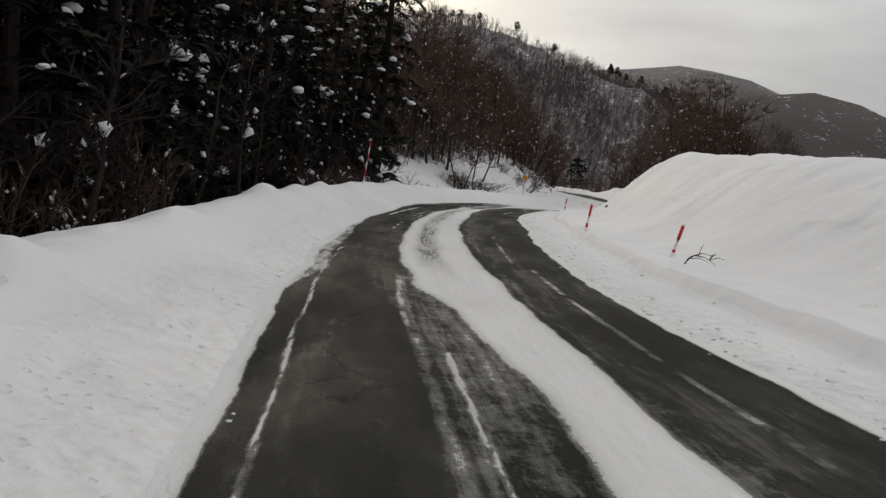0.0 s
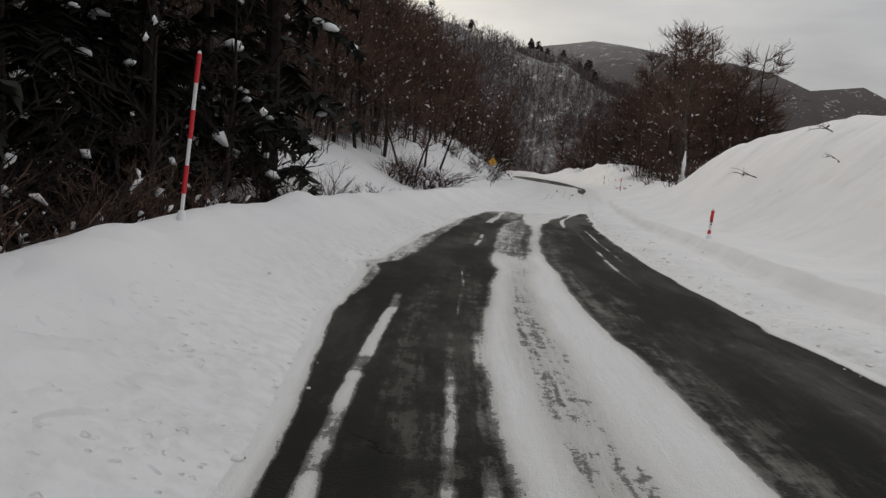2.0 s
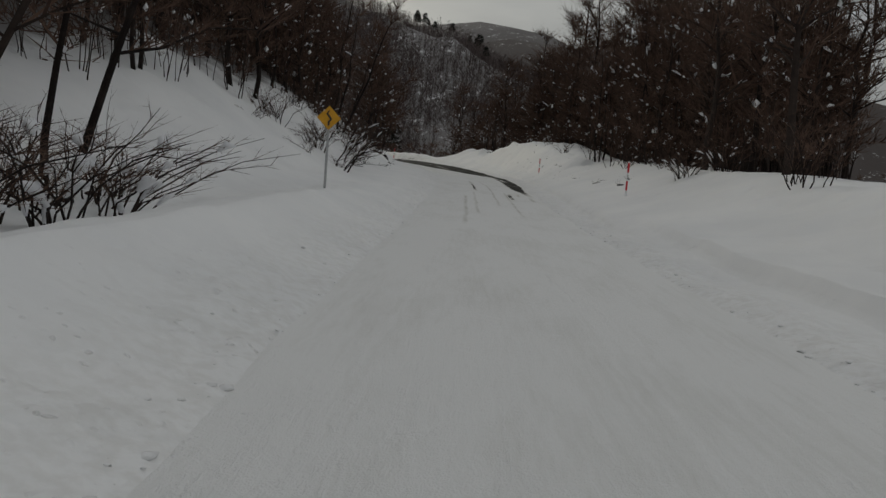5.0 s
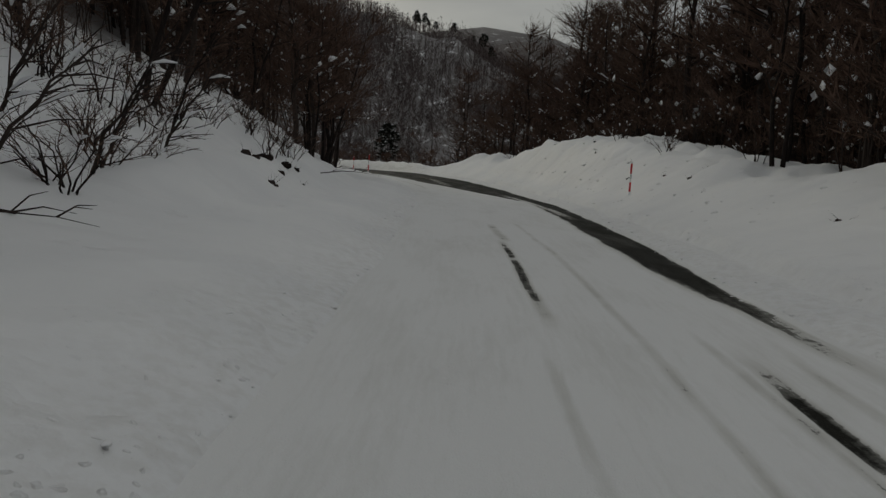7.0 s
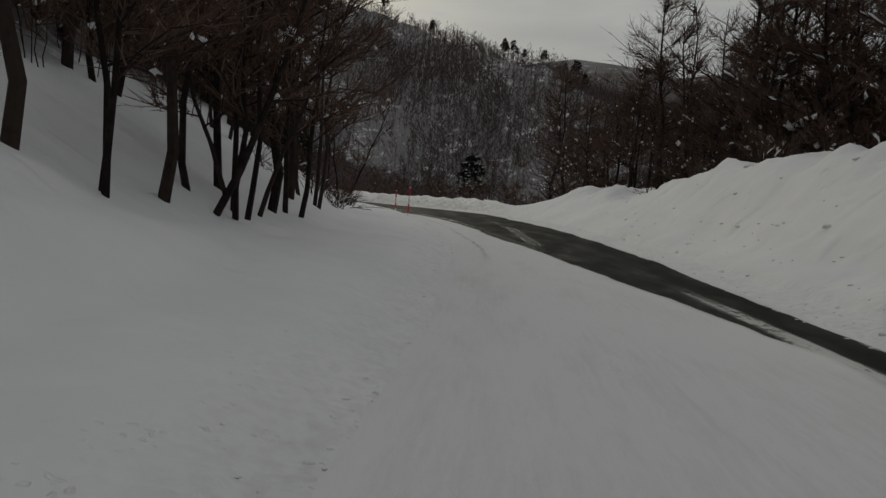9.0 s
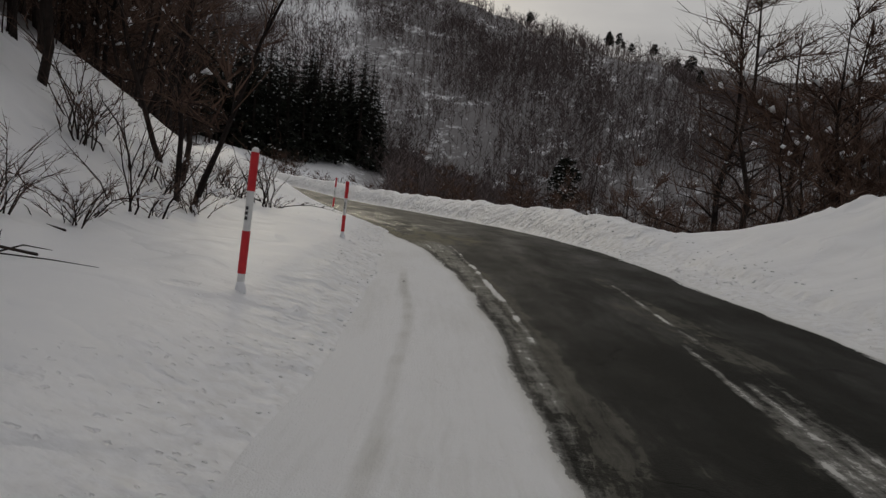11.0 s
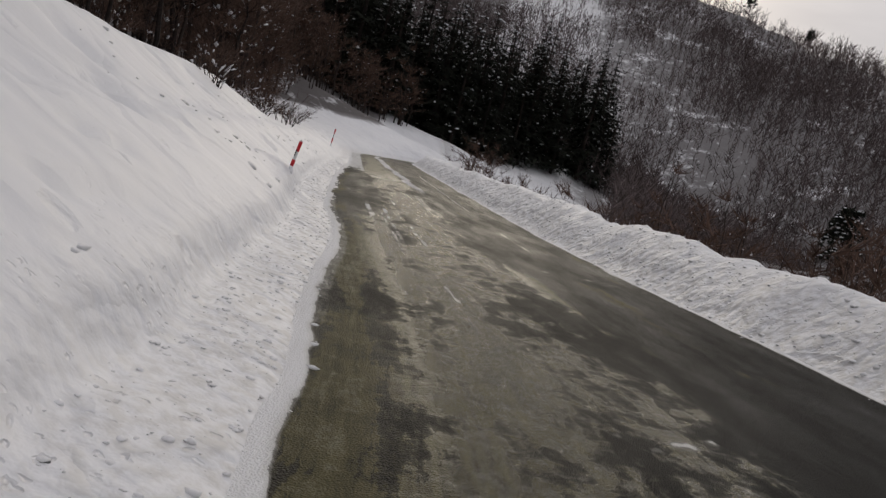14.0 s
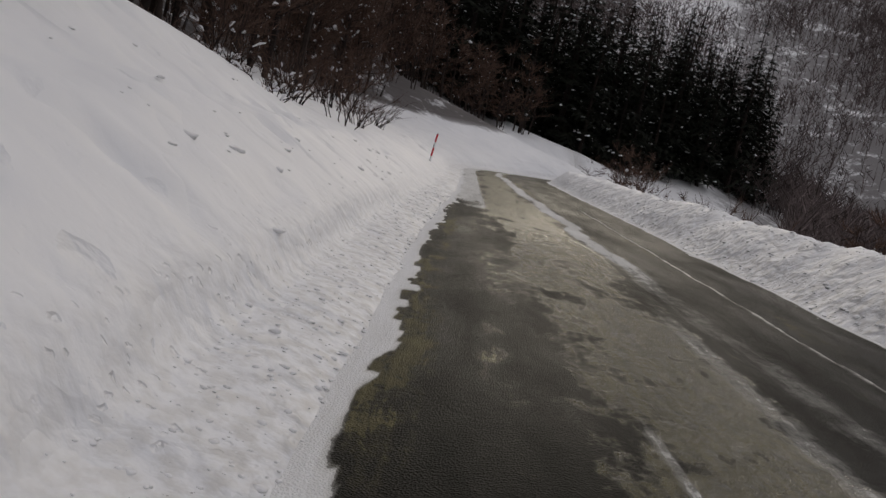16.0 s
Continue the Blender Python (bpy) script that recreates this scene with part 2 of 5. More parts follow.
    # slush and grit, thick in places and thin as a film in others
    sl = add(off(streak, 1.2), off(patchy, 1.2), off(blob, 0.7), off(scratch, 0.5), slush, maths(ns, ls, "MULTIPLY", add(off(noise_node(ns, ls, shifted(pos, 6.0, 4.0, 0.15), 1.5, 8, 0.72), 2.4), off(patchy, 0.6)), attr(ns, "crust").outputs["Fac"]))
    slm = ramp(ns, ls, sl, [(0.36, (0, 0, 0)), (0.525, (0.30, 0.30, 0.30)), (0.55, (0.85, 0.85, 0.85)), (0.8, (1, 1, 1))])
    slushc = ramp(ns, ls, add(maths(ns, ls, "MULTIPLY", scratch, 0.6), maths(ns, ls, "MULTIPLY", blob, 0.4), off(grain, 0.25)), [(0.34, (0.026, 0.0225, 0.0085)), (0.68, (0.128, 0.114, 0.050))])
    greyc = ramp(ns, ls, add(maths(ns, ls, "MULTIPLY", scratch, 0.6), maths(ns, ls, "MULTIPLY", blob, 0.4)), [(0.38, (0.028, 0.027, 0.024)), (0.66, (0.10, 0.098, 0.088))])
    slushc = mixc(ns, ls, maths(ns, ls, "MULTIPLY", wet, 1.4, True), greyc, slushc)
    col = mixc(ns, ls, slm, asphalt, slushc)
    # snow: a grey film at its rims, solid white where thick
    fleck = noise_node(ns, ls, pos, 11.0, 5, 0.7)
    sn = add(off(streak, 0.45), off(patchy, 0.28), off(blob, 0.55), off(scratch, 0.45), off(fleck, 0.35), off(grain, 0.22), cov)
    film_s = maths(ns, ls, "MULTIPLY", ramp(ns, ls, sn, [(0.26, (0, 0, 0)), (0.48, (1, 1, 1))]), ramp(ns, ls, cov, [(0.05, (0, 0, 0)), (0.42, (0.72, 0.72, 0.72))]))
    col = mixc(ns, ls, film_s, col, (0.30, 0.295, 0.275))
    snm = ramp(ns, ls, sn, [(0.485, (0, 0, 0)), (0.52, (1, 1, 1))])
    snowc = ramp(ns, ls, add(maths(ns, ls, "MULTIPLY", scratch, 0.18), maths(ns, ls, "MULTIPLY", patchy, 0.30), 0.04, maths(ns, ls, "MULTIPLY", cov, 0.45)), [(0.40, (0.42, 0.41, 0.38)), (0.58, (0.68, 0.675, 0.655)), (0.74, (0.82, 0.82, 0.82))])
    col = mixc(ns, ls, snm, col, snowc)
    ls.new(col, b.inputs["Base Color"])
    # gloss: wet film on the asphalt, duller slush, dry snow
    film = ramp(ns, ls, add(patchy, maths(ns, ls, "MULTIPLY", wet, 0.3)), [(0.45, (0.72, 0.72, 0.72)), (0.9, (0.34, 0.34, 0.34))])
    crust = maths(ns, ls, "MULTIPLY", attr(ns, "crust").outputs["Fac"], slm)
    r1 = mixc(ns, ls, slm, film, (0.66, 0.66, 0.66))
    r1 = mixc(ns, ls, crust, r1, (0.19, 0.19, 0.19))
    r2 = mixc(ns, ls, snm, r1, (0.7, 0.7, 0.7))
    ls.new(r2, b.inputs["Roughness"])
    glaze = ramp(ns, ls, noise_node(ns, ls, pos, 9.0, 6, 0.75), [(0.50, (0.12, 0.12, 0.12)), (0.60, (1, 1, 1))])
    shine = maths(ns, ls, "MULTIPLY", maths(ns, ls, "MULTIPLY", crust, glaze), maths(ns, ls, "SUBTRACT", 1.0, snm))
    ls.new(add(maths(ns, ls, "MULTIPLY", shine, 0.95), maths(ns, ls, "MULTIPLY", slm, 0.06), maths(ns, ls, "MULTIPLY", maths(ns, ls, "SUBTRACT", 1.0, snm), 0.045), 0.015), b.inputs["Specular IOR Level"])
    coarse = noise_node(ns, ls, pos, 34.0, 4, 0.75)
    relief = add(snm, maths(ns, ls, "MULTIPLY", slm, 0.4), maths(ns, ls, "MULTIPLY", maths(ns, ls, "MULTIPLY", coarse, shine), 2.2),
                 maths(ns, ls, "MULTIPLY", cell.outputs["Distance"], add(0.35, maths(ns, ls, "MULTIPLY", wet, 1.1))), maths(ns, ls, "MULTIPLY", maths(ns, ls, "MULTIPLY", fleck, snm), 1.3), maths(ns, ls, "MULTIPLY", maths(ns, ls, "MULTIPLY", scratch, add(snm, slm)), 0.5), maths(ns, ls, "MULTIPLY", split, -0.8))
    bump(ns, ls, relief, b, 0.5, 0.018)
    return m


SNOW = make_snow()
ROAD = make_road()
CLUMP = simple("clinging_snow", (0.78, 0.79, 0.82), (0.88, 0.88, 0.9), 3.0, 0.7, 0.4, 0.03, 0.2)
CHUNK = simple("thrown_snow", (0.72, 0.72, 0.72), (0.85, 0.85, 0.86), 4.0, 0.7, 0.5, 0.03, 0.2)
BARK = simple("dark_bark", (0.014, 0.010, 0.009), (0.042, 0.031, 0.026), 5.0, 0.9, 0.6, 0.02, 0.2, 0.4)
BIRCH_BARK = simple("pale_bark", (0.045, 0.037, 0.032), (0.11, 0.094, 0.082), 4.0, 0.8, 0.4, 0.01, 0.2)
TWIG = island("brown_twigs", (0.052, 0.031, 0.024), (0.150, 0.094, 0.070))
NEEDLE = island("dark_needles", (0.007, 0.009, 0.007), (0.024, 0.027, 0.018))
FAR_TREE = island("grey_brown_wood", (0.050, 0.039, 0.036), (0.175, 0.140, 0.135))
RED = simple("red_band", (0.50, 0.012, 0.022), (0.62, 0.022, 0.03), 12.0, 0.45, 0.1, 0.002, 0.5)
WHITE = simple("white_tube", (0.70, 0.70, 0.70), (0.82, 0.82, 0.81), 10.0, 0.45, 0.1, 0.002, 0.5)
INK = simple("dark_print", (0.02, 0.02, 0.025), (0.05, 0.05, 0.05), 20.0, 0.5, 0.1, 0.001)
YELLOW = simple("sign_yellow", (0.62, 0.30, 0.012), (0.72, 0.37, 0.02), 8.0, 0.4, 0.1, 0.002, 0.5)
METAL = simple("galvanised_steel", (0.32, 0.33, 0.34), (0.48, 0.48, 0.48), 14.0, 0.45, 0.2, 0.002, 0.5)


# ---- shape of the land ----
def lattice(ix, iy, seed):
    h = (ix.astype(np.int64) * 374761393 + iy.astype(np.int64) * 668265263 + seed * 974634777) & 0x7FFFFFFF
    h = ((h ^ (h >> 13)) * 1274126177) & 0x7FFFFFFF
    return ((h ^ (h >> 16)) & 0xFFFF) / 65535.0


def value_noise(x, y, seed=0):
    x, y = np.asarray(x, float), np.asarray(y, float)
    ix, iy = np.floor(x), np.floor(y)
    fx, fy = x - ix, y - iy
    fx, fy = fx * fx * (3 - 2 * fx), fy * fy * (3 - 2 * fy)
    a, b = lattice(ix, iy, seed), lattice(ix + 1, iy, seed)
    c, d = lattice(ix, iy + 1, seed), lattice(ix + 1, iy + 1, seed)
    return (a * (1 - fx) + b * fx) * (1 - fy) + (c * (1 - fx) + d * fx) * fy - 0.5


def fbm(x, y, octaves=4, seed=0):
    total, amp = 0.0, 1.0
    for k in range(octaves):
        total = total + amp * value_noise(np.asarray(x) * 2**k, np.asarray(y) * 2**k, seed + k)
        amp *= 0.5
    return total


def smooth(a, b, v):
    k = np.clip((np.asarray(v, float) - a) / (b - a), 0, 1)
    return k * k * (3 - 2 * k)


# the rider's line: x, y, road height; then on round the next bend
LINE = [(1.9, -30, 0.1), (1.8, 0, 0.1), (1.27, 16.6, 0.12), (-0.04, 27.8, 0.07), (-0.03, 38.8, 0.06), (1.33, 49.9, 0.12), (3.49, 60.6, 0.02),
        (8.2, 77.5, -0.25), (13.16, 94.3, -0.40), (17.67, 110.3, -0.12), (22.0, 128.5, -0.10), (24.75, 145.3, -0.06), (25.33, 159.1, 0.05), (24.73, 170.9, 0.18),
        (23.2, 182.0, 0.10), (20.16, 191.2, 0.14), (14.62, 203.8, 0.24), (4.8, 226.8, 0.9), (-4.5, 249.0, 1.5), (-12.0, 267.0, 1.6), (-20.0, 286.0, 1.5), (-28.0, 305.0, 1.5)]
LN = np.array(LINE)
knot = np.r_[0, np.cumsum(np.hypot(np.diff(LN[:, 0]), np.diff(LN[:, 1])))]
knot -= knot[2]                         # s = 0 where the ride begins
fine = np.arange(knot[0], knot[-1], 0.25)
raw = np.stack([np.interp(fine, knot, LN[:, k]) for k in range(3)], 1)
win = np.hanning(49)
win /= win.sum()
pad = np.vstack([raw[0] + (raw[1] - raw[0]) * np.arange(-24, 0)[:, None], raw, raw[-1] + (raw[-1] - raw[-2]) * np.arange(1, 25)[:, None]])
line = np.stack([np.convolve(pad[:, k], win, "valid") for k in range(3)], 1)
tang = np.gradient(line[:, :2], axis=0)
tang /= np.linalg.norm(tang, axis=1)[:, None]


def at_line(s):
    """Place, height and the way to the right at s metres along the line; straight on past its ends."""
    s = np.asarray(s, float)
    c = np.clip(s, fine[0], fine[-1])
    p = np.stack([np.interp(c, fine, line[:, k]) for k in range(3)], -1)
    t = np.stack([np.interp(c, fine, tang[:, k]) for k in range(2)], -1)
    over = s - c
    p[..., 0] += t[..., 0] * over * 0.4
    p[..., 1] += np.where(over > 0, over, over)
    return p, np.stack([t[..., 1], -t[..., 0]], -1)


def left_edge(s):
    d = np.interp(s, [0, 9, 11, 15, 21, 26, 28, 29.6, 32, 33, 33.6, 35, 37, 40, 42, 46, 53, 60, 80, 130, 158, 162, 165, 172, 177, 181, 183, 186, 188, 191, 195, 200, 207, 215, 225, 250],
                  [-0.60, -0.62, -0.56, -0.66, -0.82, -0.80, -0.90, -1.05, -1.10, -1.28, -1.05, -1.02, -0.90, -0.86, -0.75, -0.65, -0.68, -0.9, -1.1, -0.9, -0.4, -0.12, -0.02, 0.02, -0.22, -0.22, -0.14, 0.0, -0.06, -0.24, -0.26, -0.29, -0.14, 0.2, 0.3, 0.0])
    return d + bend(s) + 0.10 * fbm(np.asarray(s) * 0.45, 3.1, 3, 5) + 0.045 * fbm(np.asarray(s) * 2.1, 1.7, 2, 8)


def right_edge(s):
    d = np.interp(s, [0, 6, 15, 25, 30, 45, 60, 95, 106, 118, 132, 150, 165, 200, 250], [4.0, 3.9, 3.75, 3.8, 3.3, 3.2, 3.2, 3.2, 3.9, 4.4, 4.4, 4.7, 5.45, 5.2, 5.1])
    return d + bend(s) + 0.12 * fbm(np.asarray(s) * 0.45, 7.7, 3, 6) + 0.045 * fbm(np.asarray(s) * 2.1, 5.7, 2, 9)


def bend(s):
    """The road swings off to the right past the end of the ride."""
    return 0.022 * np.clip(np.asarray(s, float) - 236, 0, 27) ** 1.9


def crossfall(s):
    return 0.05 * smooth(118, 145, s)


def left_bank(s, o):
    hills = 0.5 * np.clip(o - 30, 0, 60)
    a = np.interp(o, [0, 0.15, 0.4, 1.0, 1.75, 2.05, 2.6, 3.4, 6, 20, 45, 120], [-0.06, 0.03, 0.10, 0.34, 0.70, 0.75, 0.55, 0.05, -1.0, -1.3, 4, 40])
    a = a * np.where(a > 0, np.interp(s, [-10, 2, 8, 16, 28], [0.4, 0.42, 0.55, 0.78, 0.88]), 1)
    b = np.interp(o, [0, 0.15, 0.4, 1.2, 1.8, 2.3, 3.2, 4.6, 6, 12, 30, 60, 120], [-0.06, 0.03, 0.1, 0.42, 0.72, 0.66, 0.2, 0.15, 0.6, 3.4, 12.5, 22, 40])
    c = np.interp(o, [0, 0.15, 0.5, 1.2, 2, 3.4, 4.4, 6, 9, 16, 30, 60, 120], [-0.06, 0.02, 0.10, 0.34, 0.43, 0.54, 0.75, 1.6, 3.7, 8.2, 15, 24, 40])
    d = np.interp(o, [0, 0.15, 0.80, 0.92, 1.12, 1.4, 1.7, 2.1, 2.6, 3.0, 3.3, 5.0, 5.8, 8, 20, 35, 120], [-0.06, 0.02, 0.09, 0.15, 0.44, 0.60, 0.80, 1.02, 1.28, 1.38, 1.54, 2.60, 2.72, 2.3, 5.5, 10, 40])
    e = np.interp(o, [0, 0.15, 0.80, 0.95, 1.25, 2.2, 5.0, 8, 20, 35, 120], [-0.06, 0.02, 0.10, 0.15, 0.38, 0.80, 1.6, 2.2, 5.5, 11, 40])
    wb, wc, wd, we = smooth(42, 56, s), smooth(70, 84, s), smooth(168, 178, s), smooth(200, 215, s)
    z = a * (1 - wb) + b * wb
    c = c + 0.62 * smooth(2.5, 3.9, o) * (1 - smooth(7, 11, o)) * smooth(92, 100, s) * (1 - smooth(114, 124, s))
    z = z * (1 - wc) + c * wc
    z = z * (1 - wd) + d * wd
    return z * (1 - we) + e * we


def right_bank(s, o):
    top = np.interp(s, [-40, 0, 15, 30, 50, 62, 66, 71, 77], [2.3, 2.5, 3.0, 3.4, 3.8, 3.7, 2.9, 2.1, 1.2])
    a0 = np.interp(o, [0, 0.15, 0.4, 1.45, 1.58, 2.8, 4.0], [-0.06, 0.02, 0.07, 0.09, 0.36, 0.44, 0.95])
    a = np.where(o < 2.8, a0, a0 * (1 - smooth(2.8, 4.0, o)) + (0.5 + (top - 0.5) * smooth(2.6, 7.0, o)) * smooth(2.8, 4.0, o) - top * smooth(9, 20, o) - 3 * smooth(16, 40, o))
    b = np.interp(o, [0, 0.15, 0.4, 0.9, 1.1, 3.0, 5.5, 14, 30, 60], [-0.06, 0.02, 0.06, 0.1, 0.3, 0.85, 1.75, 1.9, -2.5, -6])
    hm = 1.8 + 1.35 * smooth(108, 123, s) - 1.25 * smooth(131, 146, s)
    c = np.interp(o, [0, 0.15, 0.4, 0.9, 1.1, 2.4], [-0.06, 0.02, 0.06, 0.1, 0.3, 0.85]) + np.clip(hm - 0.85, 0, 3) * smooth(1.7, 4.6, o) - (hm + 2.0) * smooth(7.5, 15, o) - 4 * smooth(15, 40, o)
    d = np.interp(o, [0, 0.12, 0.3, 0.7, 1.05, 1.35, 1.9, 2.6, 6, 12, 40], [-0.06, 0.03, 0.16, 0.56, 0.88, 0.92, 0.72, 0.25, -2.2, -5.5, -7])
    wb, wc, wd = smooth(70, 80, s), smooth(98, 108, s), smooth(154, 162, s)
    z = a * (1 - wb) + b * wb
    z = z * (1 - wc) + c * wc
    return z * (1 - wd) + d * wd


def ridge_line(points, slope):
    p = np.array(points, float)
    k = np.linspace(0, len(p) - 1, 14 * (len(p) - 1) + 1)
    return np.stack([np.interp(k, np.arange(len(p)), p[:, i]) for i in range(3)], 1), slope


RIDGES = [ridge_line([(-500, 560, 140), (-150, 540, 108), (-40, 535, 100), (55, 527, 92), (95, 462, 64), (141, 390, 28), (165, 350, 4)], 0.60),
          ridge_line([(120, 1060, 165), (230, 990, 160), (300, 960, 178), (400, 930, 140), (520, 900, 90)], 0.46),
          ridge_line([(190, 720, 104), (270, 662, 108), (330, 634, 95), (450, 560, 74), (560, 420, 90), (620, 200, 100), (600, -200, 110)], 0.5),
          ridge_line([(-80, 292, 26), (-40, 306, 15), (-15, 338, 12), (8, 376, 10)], 0.30),
          ridge_line([(-420, 420, 130), (-300, 250, 120), (-300, 0, 110), (-300, -300, 110), (0, -500, 80), (400, -500, 90)], 0.45)]


def hills(x, y):
    z = np.full(np.shape(x), -7.0)
    for pts, slope in RIDGES:
        for px, py, pz in pts:
            z = np.maximum(z, pz - slope * np.hypot(x - px, y - py))
    rough = np.clip((z + 7) / 20, 0, 1)
    return z + rough * (9 * fbm(x / 60, y / 60, 3, 31) + 2.0 * fbm(x / 14, y / 14, 2, 32))


def land(s, d):
    """Place (x, y, z) of the ground at s along and d to the right of the line."""
    s, d = np.broadcast_arrays(np.asarray(s, float), np.asarray(d, float))
    p, n = at_line(s)
    le, re = left_edge(s), right_edge(s)
    fade = smooth(256, 263, s)
    mid = (le + re) / 2
    le, re = le * (1 - fade) + mid * fade, re * (1 - fade) + mid * fade
    w = smooth(12, 70, np.abs(d))
    x = p[..., 0] + d * (n[..., 0] * (1 - w) + w)
    y = p[..., 1] + d * n[..., 1] * (1 - w)
    base = p[..., 2] + crossfall(s) * np.clip(d, le, re)
    ol, orr = np.clip(le - d, 0, None), np.clip(d - re, 0, None)
    bank = np.where(d < le, left_bank(s, ol), np.where(d > re, right_bank(s, orr), 0))
    o = np.maximum(ol, orr)
    on = smooth(0.02, 0.5, o)
    lumps = 0.09 * fbm(s * 0.35, d * 0.5, 3, 11) + 0.05 * fbm(s * 1.3, d * 1.5, 3, 12)
    near = smooth(0.0, 0.3, o) * (1 - smooth(0.65, 1.0, o))
    lumps = lumps * (1 - 0.55 * smooth(165, 172, s) * smooth(0.5, 1.5, ol)) + (0.09 - 0.05 * smooth(165, 172, s) * (ol > 0)) * near * np.abs(fbm(s * 2.6, d * 3.2, 3, 13))
    berm = smooth(150, 158, s) * smooth(0.1, 0.5, orr) * (1 - smooth(1.5, 3, orr))
    lumps = lumps + berm * (0.16 * fbm(s * 0.8, d * 1.1, 3, 17) + 0.12 * np.abs(fbm(s * 2.2, d * 2.4, 3, 18)))
    pits = smooth(160, 172, s) * smooth(1.0, 2.0, ol) * (1 - smooth(7, 10, ol))
    lumps = lumps + pits * (0.05 * fbm(s * 0.3, d * 0.4, 2, 41) - 0.13 * smooth(0.14, 0.26, fbm(s * 1.5, d * 1.8, 2, 43)) * smooth(0.0, 0.15, fbm(s * 0.25, d * 0.3, 2, 46)) + 0.22 * np.exp(-((ol - 2.9) / 0.45) ** 2) * np.abs(fbm(s * 1.9, d * 2.2, 3, 44)))
    slope = smooth(70, 84, s) * (1 - smooth(158, 170, s)) * smooth(3.5, 6, ol)
    lumps = lumps + slope * 0.55 * fbm(s * 0.3, d * 0.35, 3, 45)
    mound = smooth(2.5, 4.5, orr) * (1 - smooth(9, 12, orr))
    lumps = lumps + mound * (0.26 * fbm(s * 0.2, d * 0.2, 3, 47) + 0.10 * fbm(s * 0.8, d * 0.9, 3, 49) + 0.58 * smooth(98, 108, s) * fbm(s * 0.6, d * 0.7, 4, 48) + 0.22 * smooth(132, 144, s) * np.abs(fbm(s * 1.4, d * 1.5, 3, 50)))
    # humps of snow over buried shrubs on the outer bank
    for hs, hd, hr, hh in ((6.4, -2.7, 0.35, 0.2), (11.5, -2.7, 0.35, 0.14), (17.5, -2.7, 0.4, 0.22), (21.0, -2.7, 0.35, 0.12), (24.0, -2.8, 0.4, 0.16), (29.0, -2.8, 0.4, 0.10), (35.5, -2.8, 0.5, 0.18), (190.5, -1.35, 0.55, 0.34)):
        lumps = lumps + hh * np.exp(-((s - hs) ** 2 + (d - hd) ** 2) / hr**2)
    z = base + bank + on * lumps
    far = smooth(35, 110, o)
    past = smooth(262, 300, s) * smooth(0, 12, np.abs(d - mid) + smooth(280, 300, s) * 12)
    hz = hills(x, y)
    z = z * (1 - far) + hz * far
    z = z * (1 - past) + np.maximum(hz, z * (1 - past)) * past
    z = np.where(o > 25, np.maximum(z, np.where(hz > 0, hz, -99)), z)
    return np.stack([x, y, z], -1)


def grid_object(name, pts, mats, attrs):
    """A sheet from a grid of points, rows by columns by three, with float attributes on its points."""
    r, c = pts.shape[:2]
    idx = np.arange(r * c).reshape(r, c)
    quads = np.stack([idx[:-1, :-1], idx[:-1, 1:], idx[1:, 1:], idx[1:, :-1]], -1).reshape(-1, 4)
    me = bpy.data.meshes.new(name)
    me.vertices.add(r * c)
    me.vertices.foreach_set("co", pts.reshape(-1))
    me.loops.add(quads.size)
    me.loops.foreach_set("vertex_index", quads.reshape(-1).astype(np.int32))
    me.polygons.add(len(quads))
    me.polygons.foreach_set("loop_start", (np.arange(len(quads)) * 4).astype(np.int32))
    me.polygons.foreach_set("use_smooth", np.ones(len(quads), bool))
    for key, val in attrs.items():
        if val.ndim == 3:
            a = me.attributes.new(key, "FLOAT_VECTOR", "POINT")
            a.data.foreach_set("vector", val.reshape(-1).astype(np.float32))
        else:
            a = me.attributes.new(key, "FLOAT", "POINT")
            a.data.foreach_set("value", val.reshape(-1).astype(np.float32))
    me.update(calc_edges=True)
    me.validate()
    for m in mats:
        me.materials.append(m)
    return new(name, me)


rows_s = np.r_[-40 - np.geomspace(400, 4, 14), np.arange(-40, -4, 1.5), np.arange(-4, 236, 0.2), np.arange(236, 300, 1.0), 300 + np.geomspace(3, 900, 42)]
outs = np.r_[np.arange(0, 2.6, 0.1), np.arange(2.6, 8, 0.2), np.arange(8, 24, 0.8), np.geomspace(24, 1100, 38)]
road_s = np.r_[np.arange(-60, -4, 1.5), np.arange(-4, 236, 0.16), np.arange(236, 263, 1.0)]


def edges_at(s):
    le, re = left_edge(s), right_edge(s)
    fade = smooth(256, 263, s)
    mid = (le + re) / 2
    return le * (1 - fade) + mid * fade, re * (1 - fade) + mid * fade


le_r, re_r = edges_at(rows_s)
S = rows_s[:, None]
dl = (le_r[:, None] - outs[None, ::-1])
dr = (re_r[:, None] + outs[None, :])
# one sheet: the left of the road, its bed, the right of the road
bed = np.stack([le_r * 0.7 + re_r * 0.3, le_r * 0.3 + re_r * 0.7], 1)
D = np.concatenate([dl, bed, dr], 1)
P = land(np.broadcast_to(S, D.shape), D)
nl = dl.shape[1]
P[:, nl:nl + 2, 2] -= 0.25
o_all = np.concatenate([np.broadcast_to(outs[None, ::-1], dl.shape), np.zeros_like(bed), np.broadcast_to(outs[None, :], dr.shape)], 1)
side = np.concatenate([-np.ones_like(dl), np.zeros_like(bed), np.ones_like(dr)], 1)
SS = np.broadcast_to(S, D.shape)
dirt = (1 - smooth(0.2, 1.6, o_all)) * (0.35 + 0.5 * smooth(140, 165, SS))
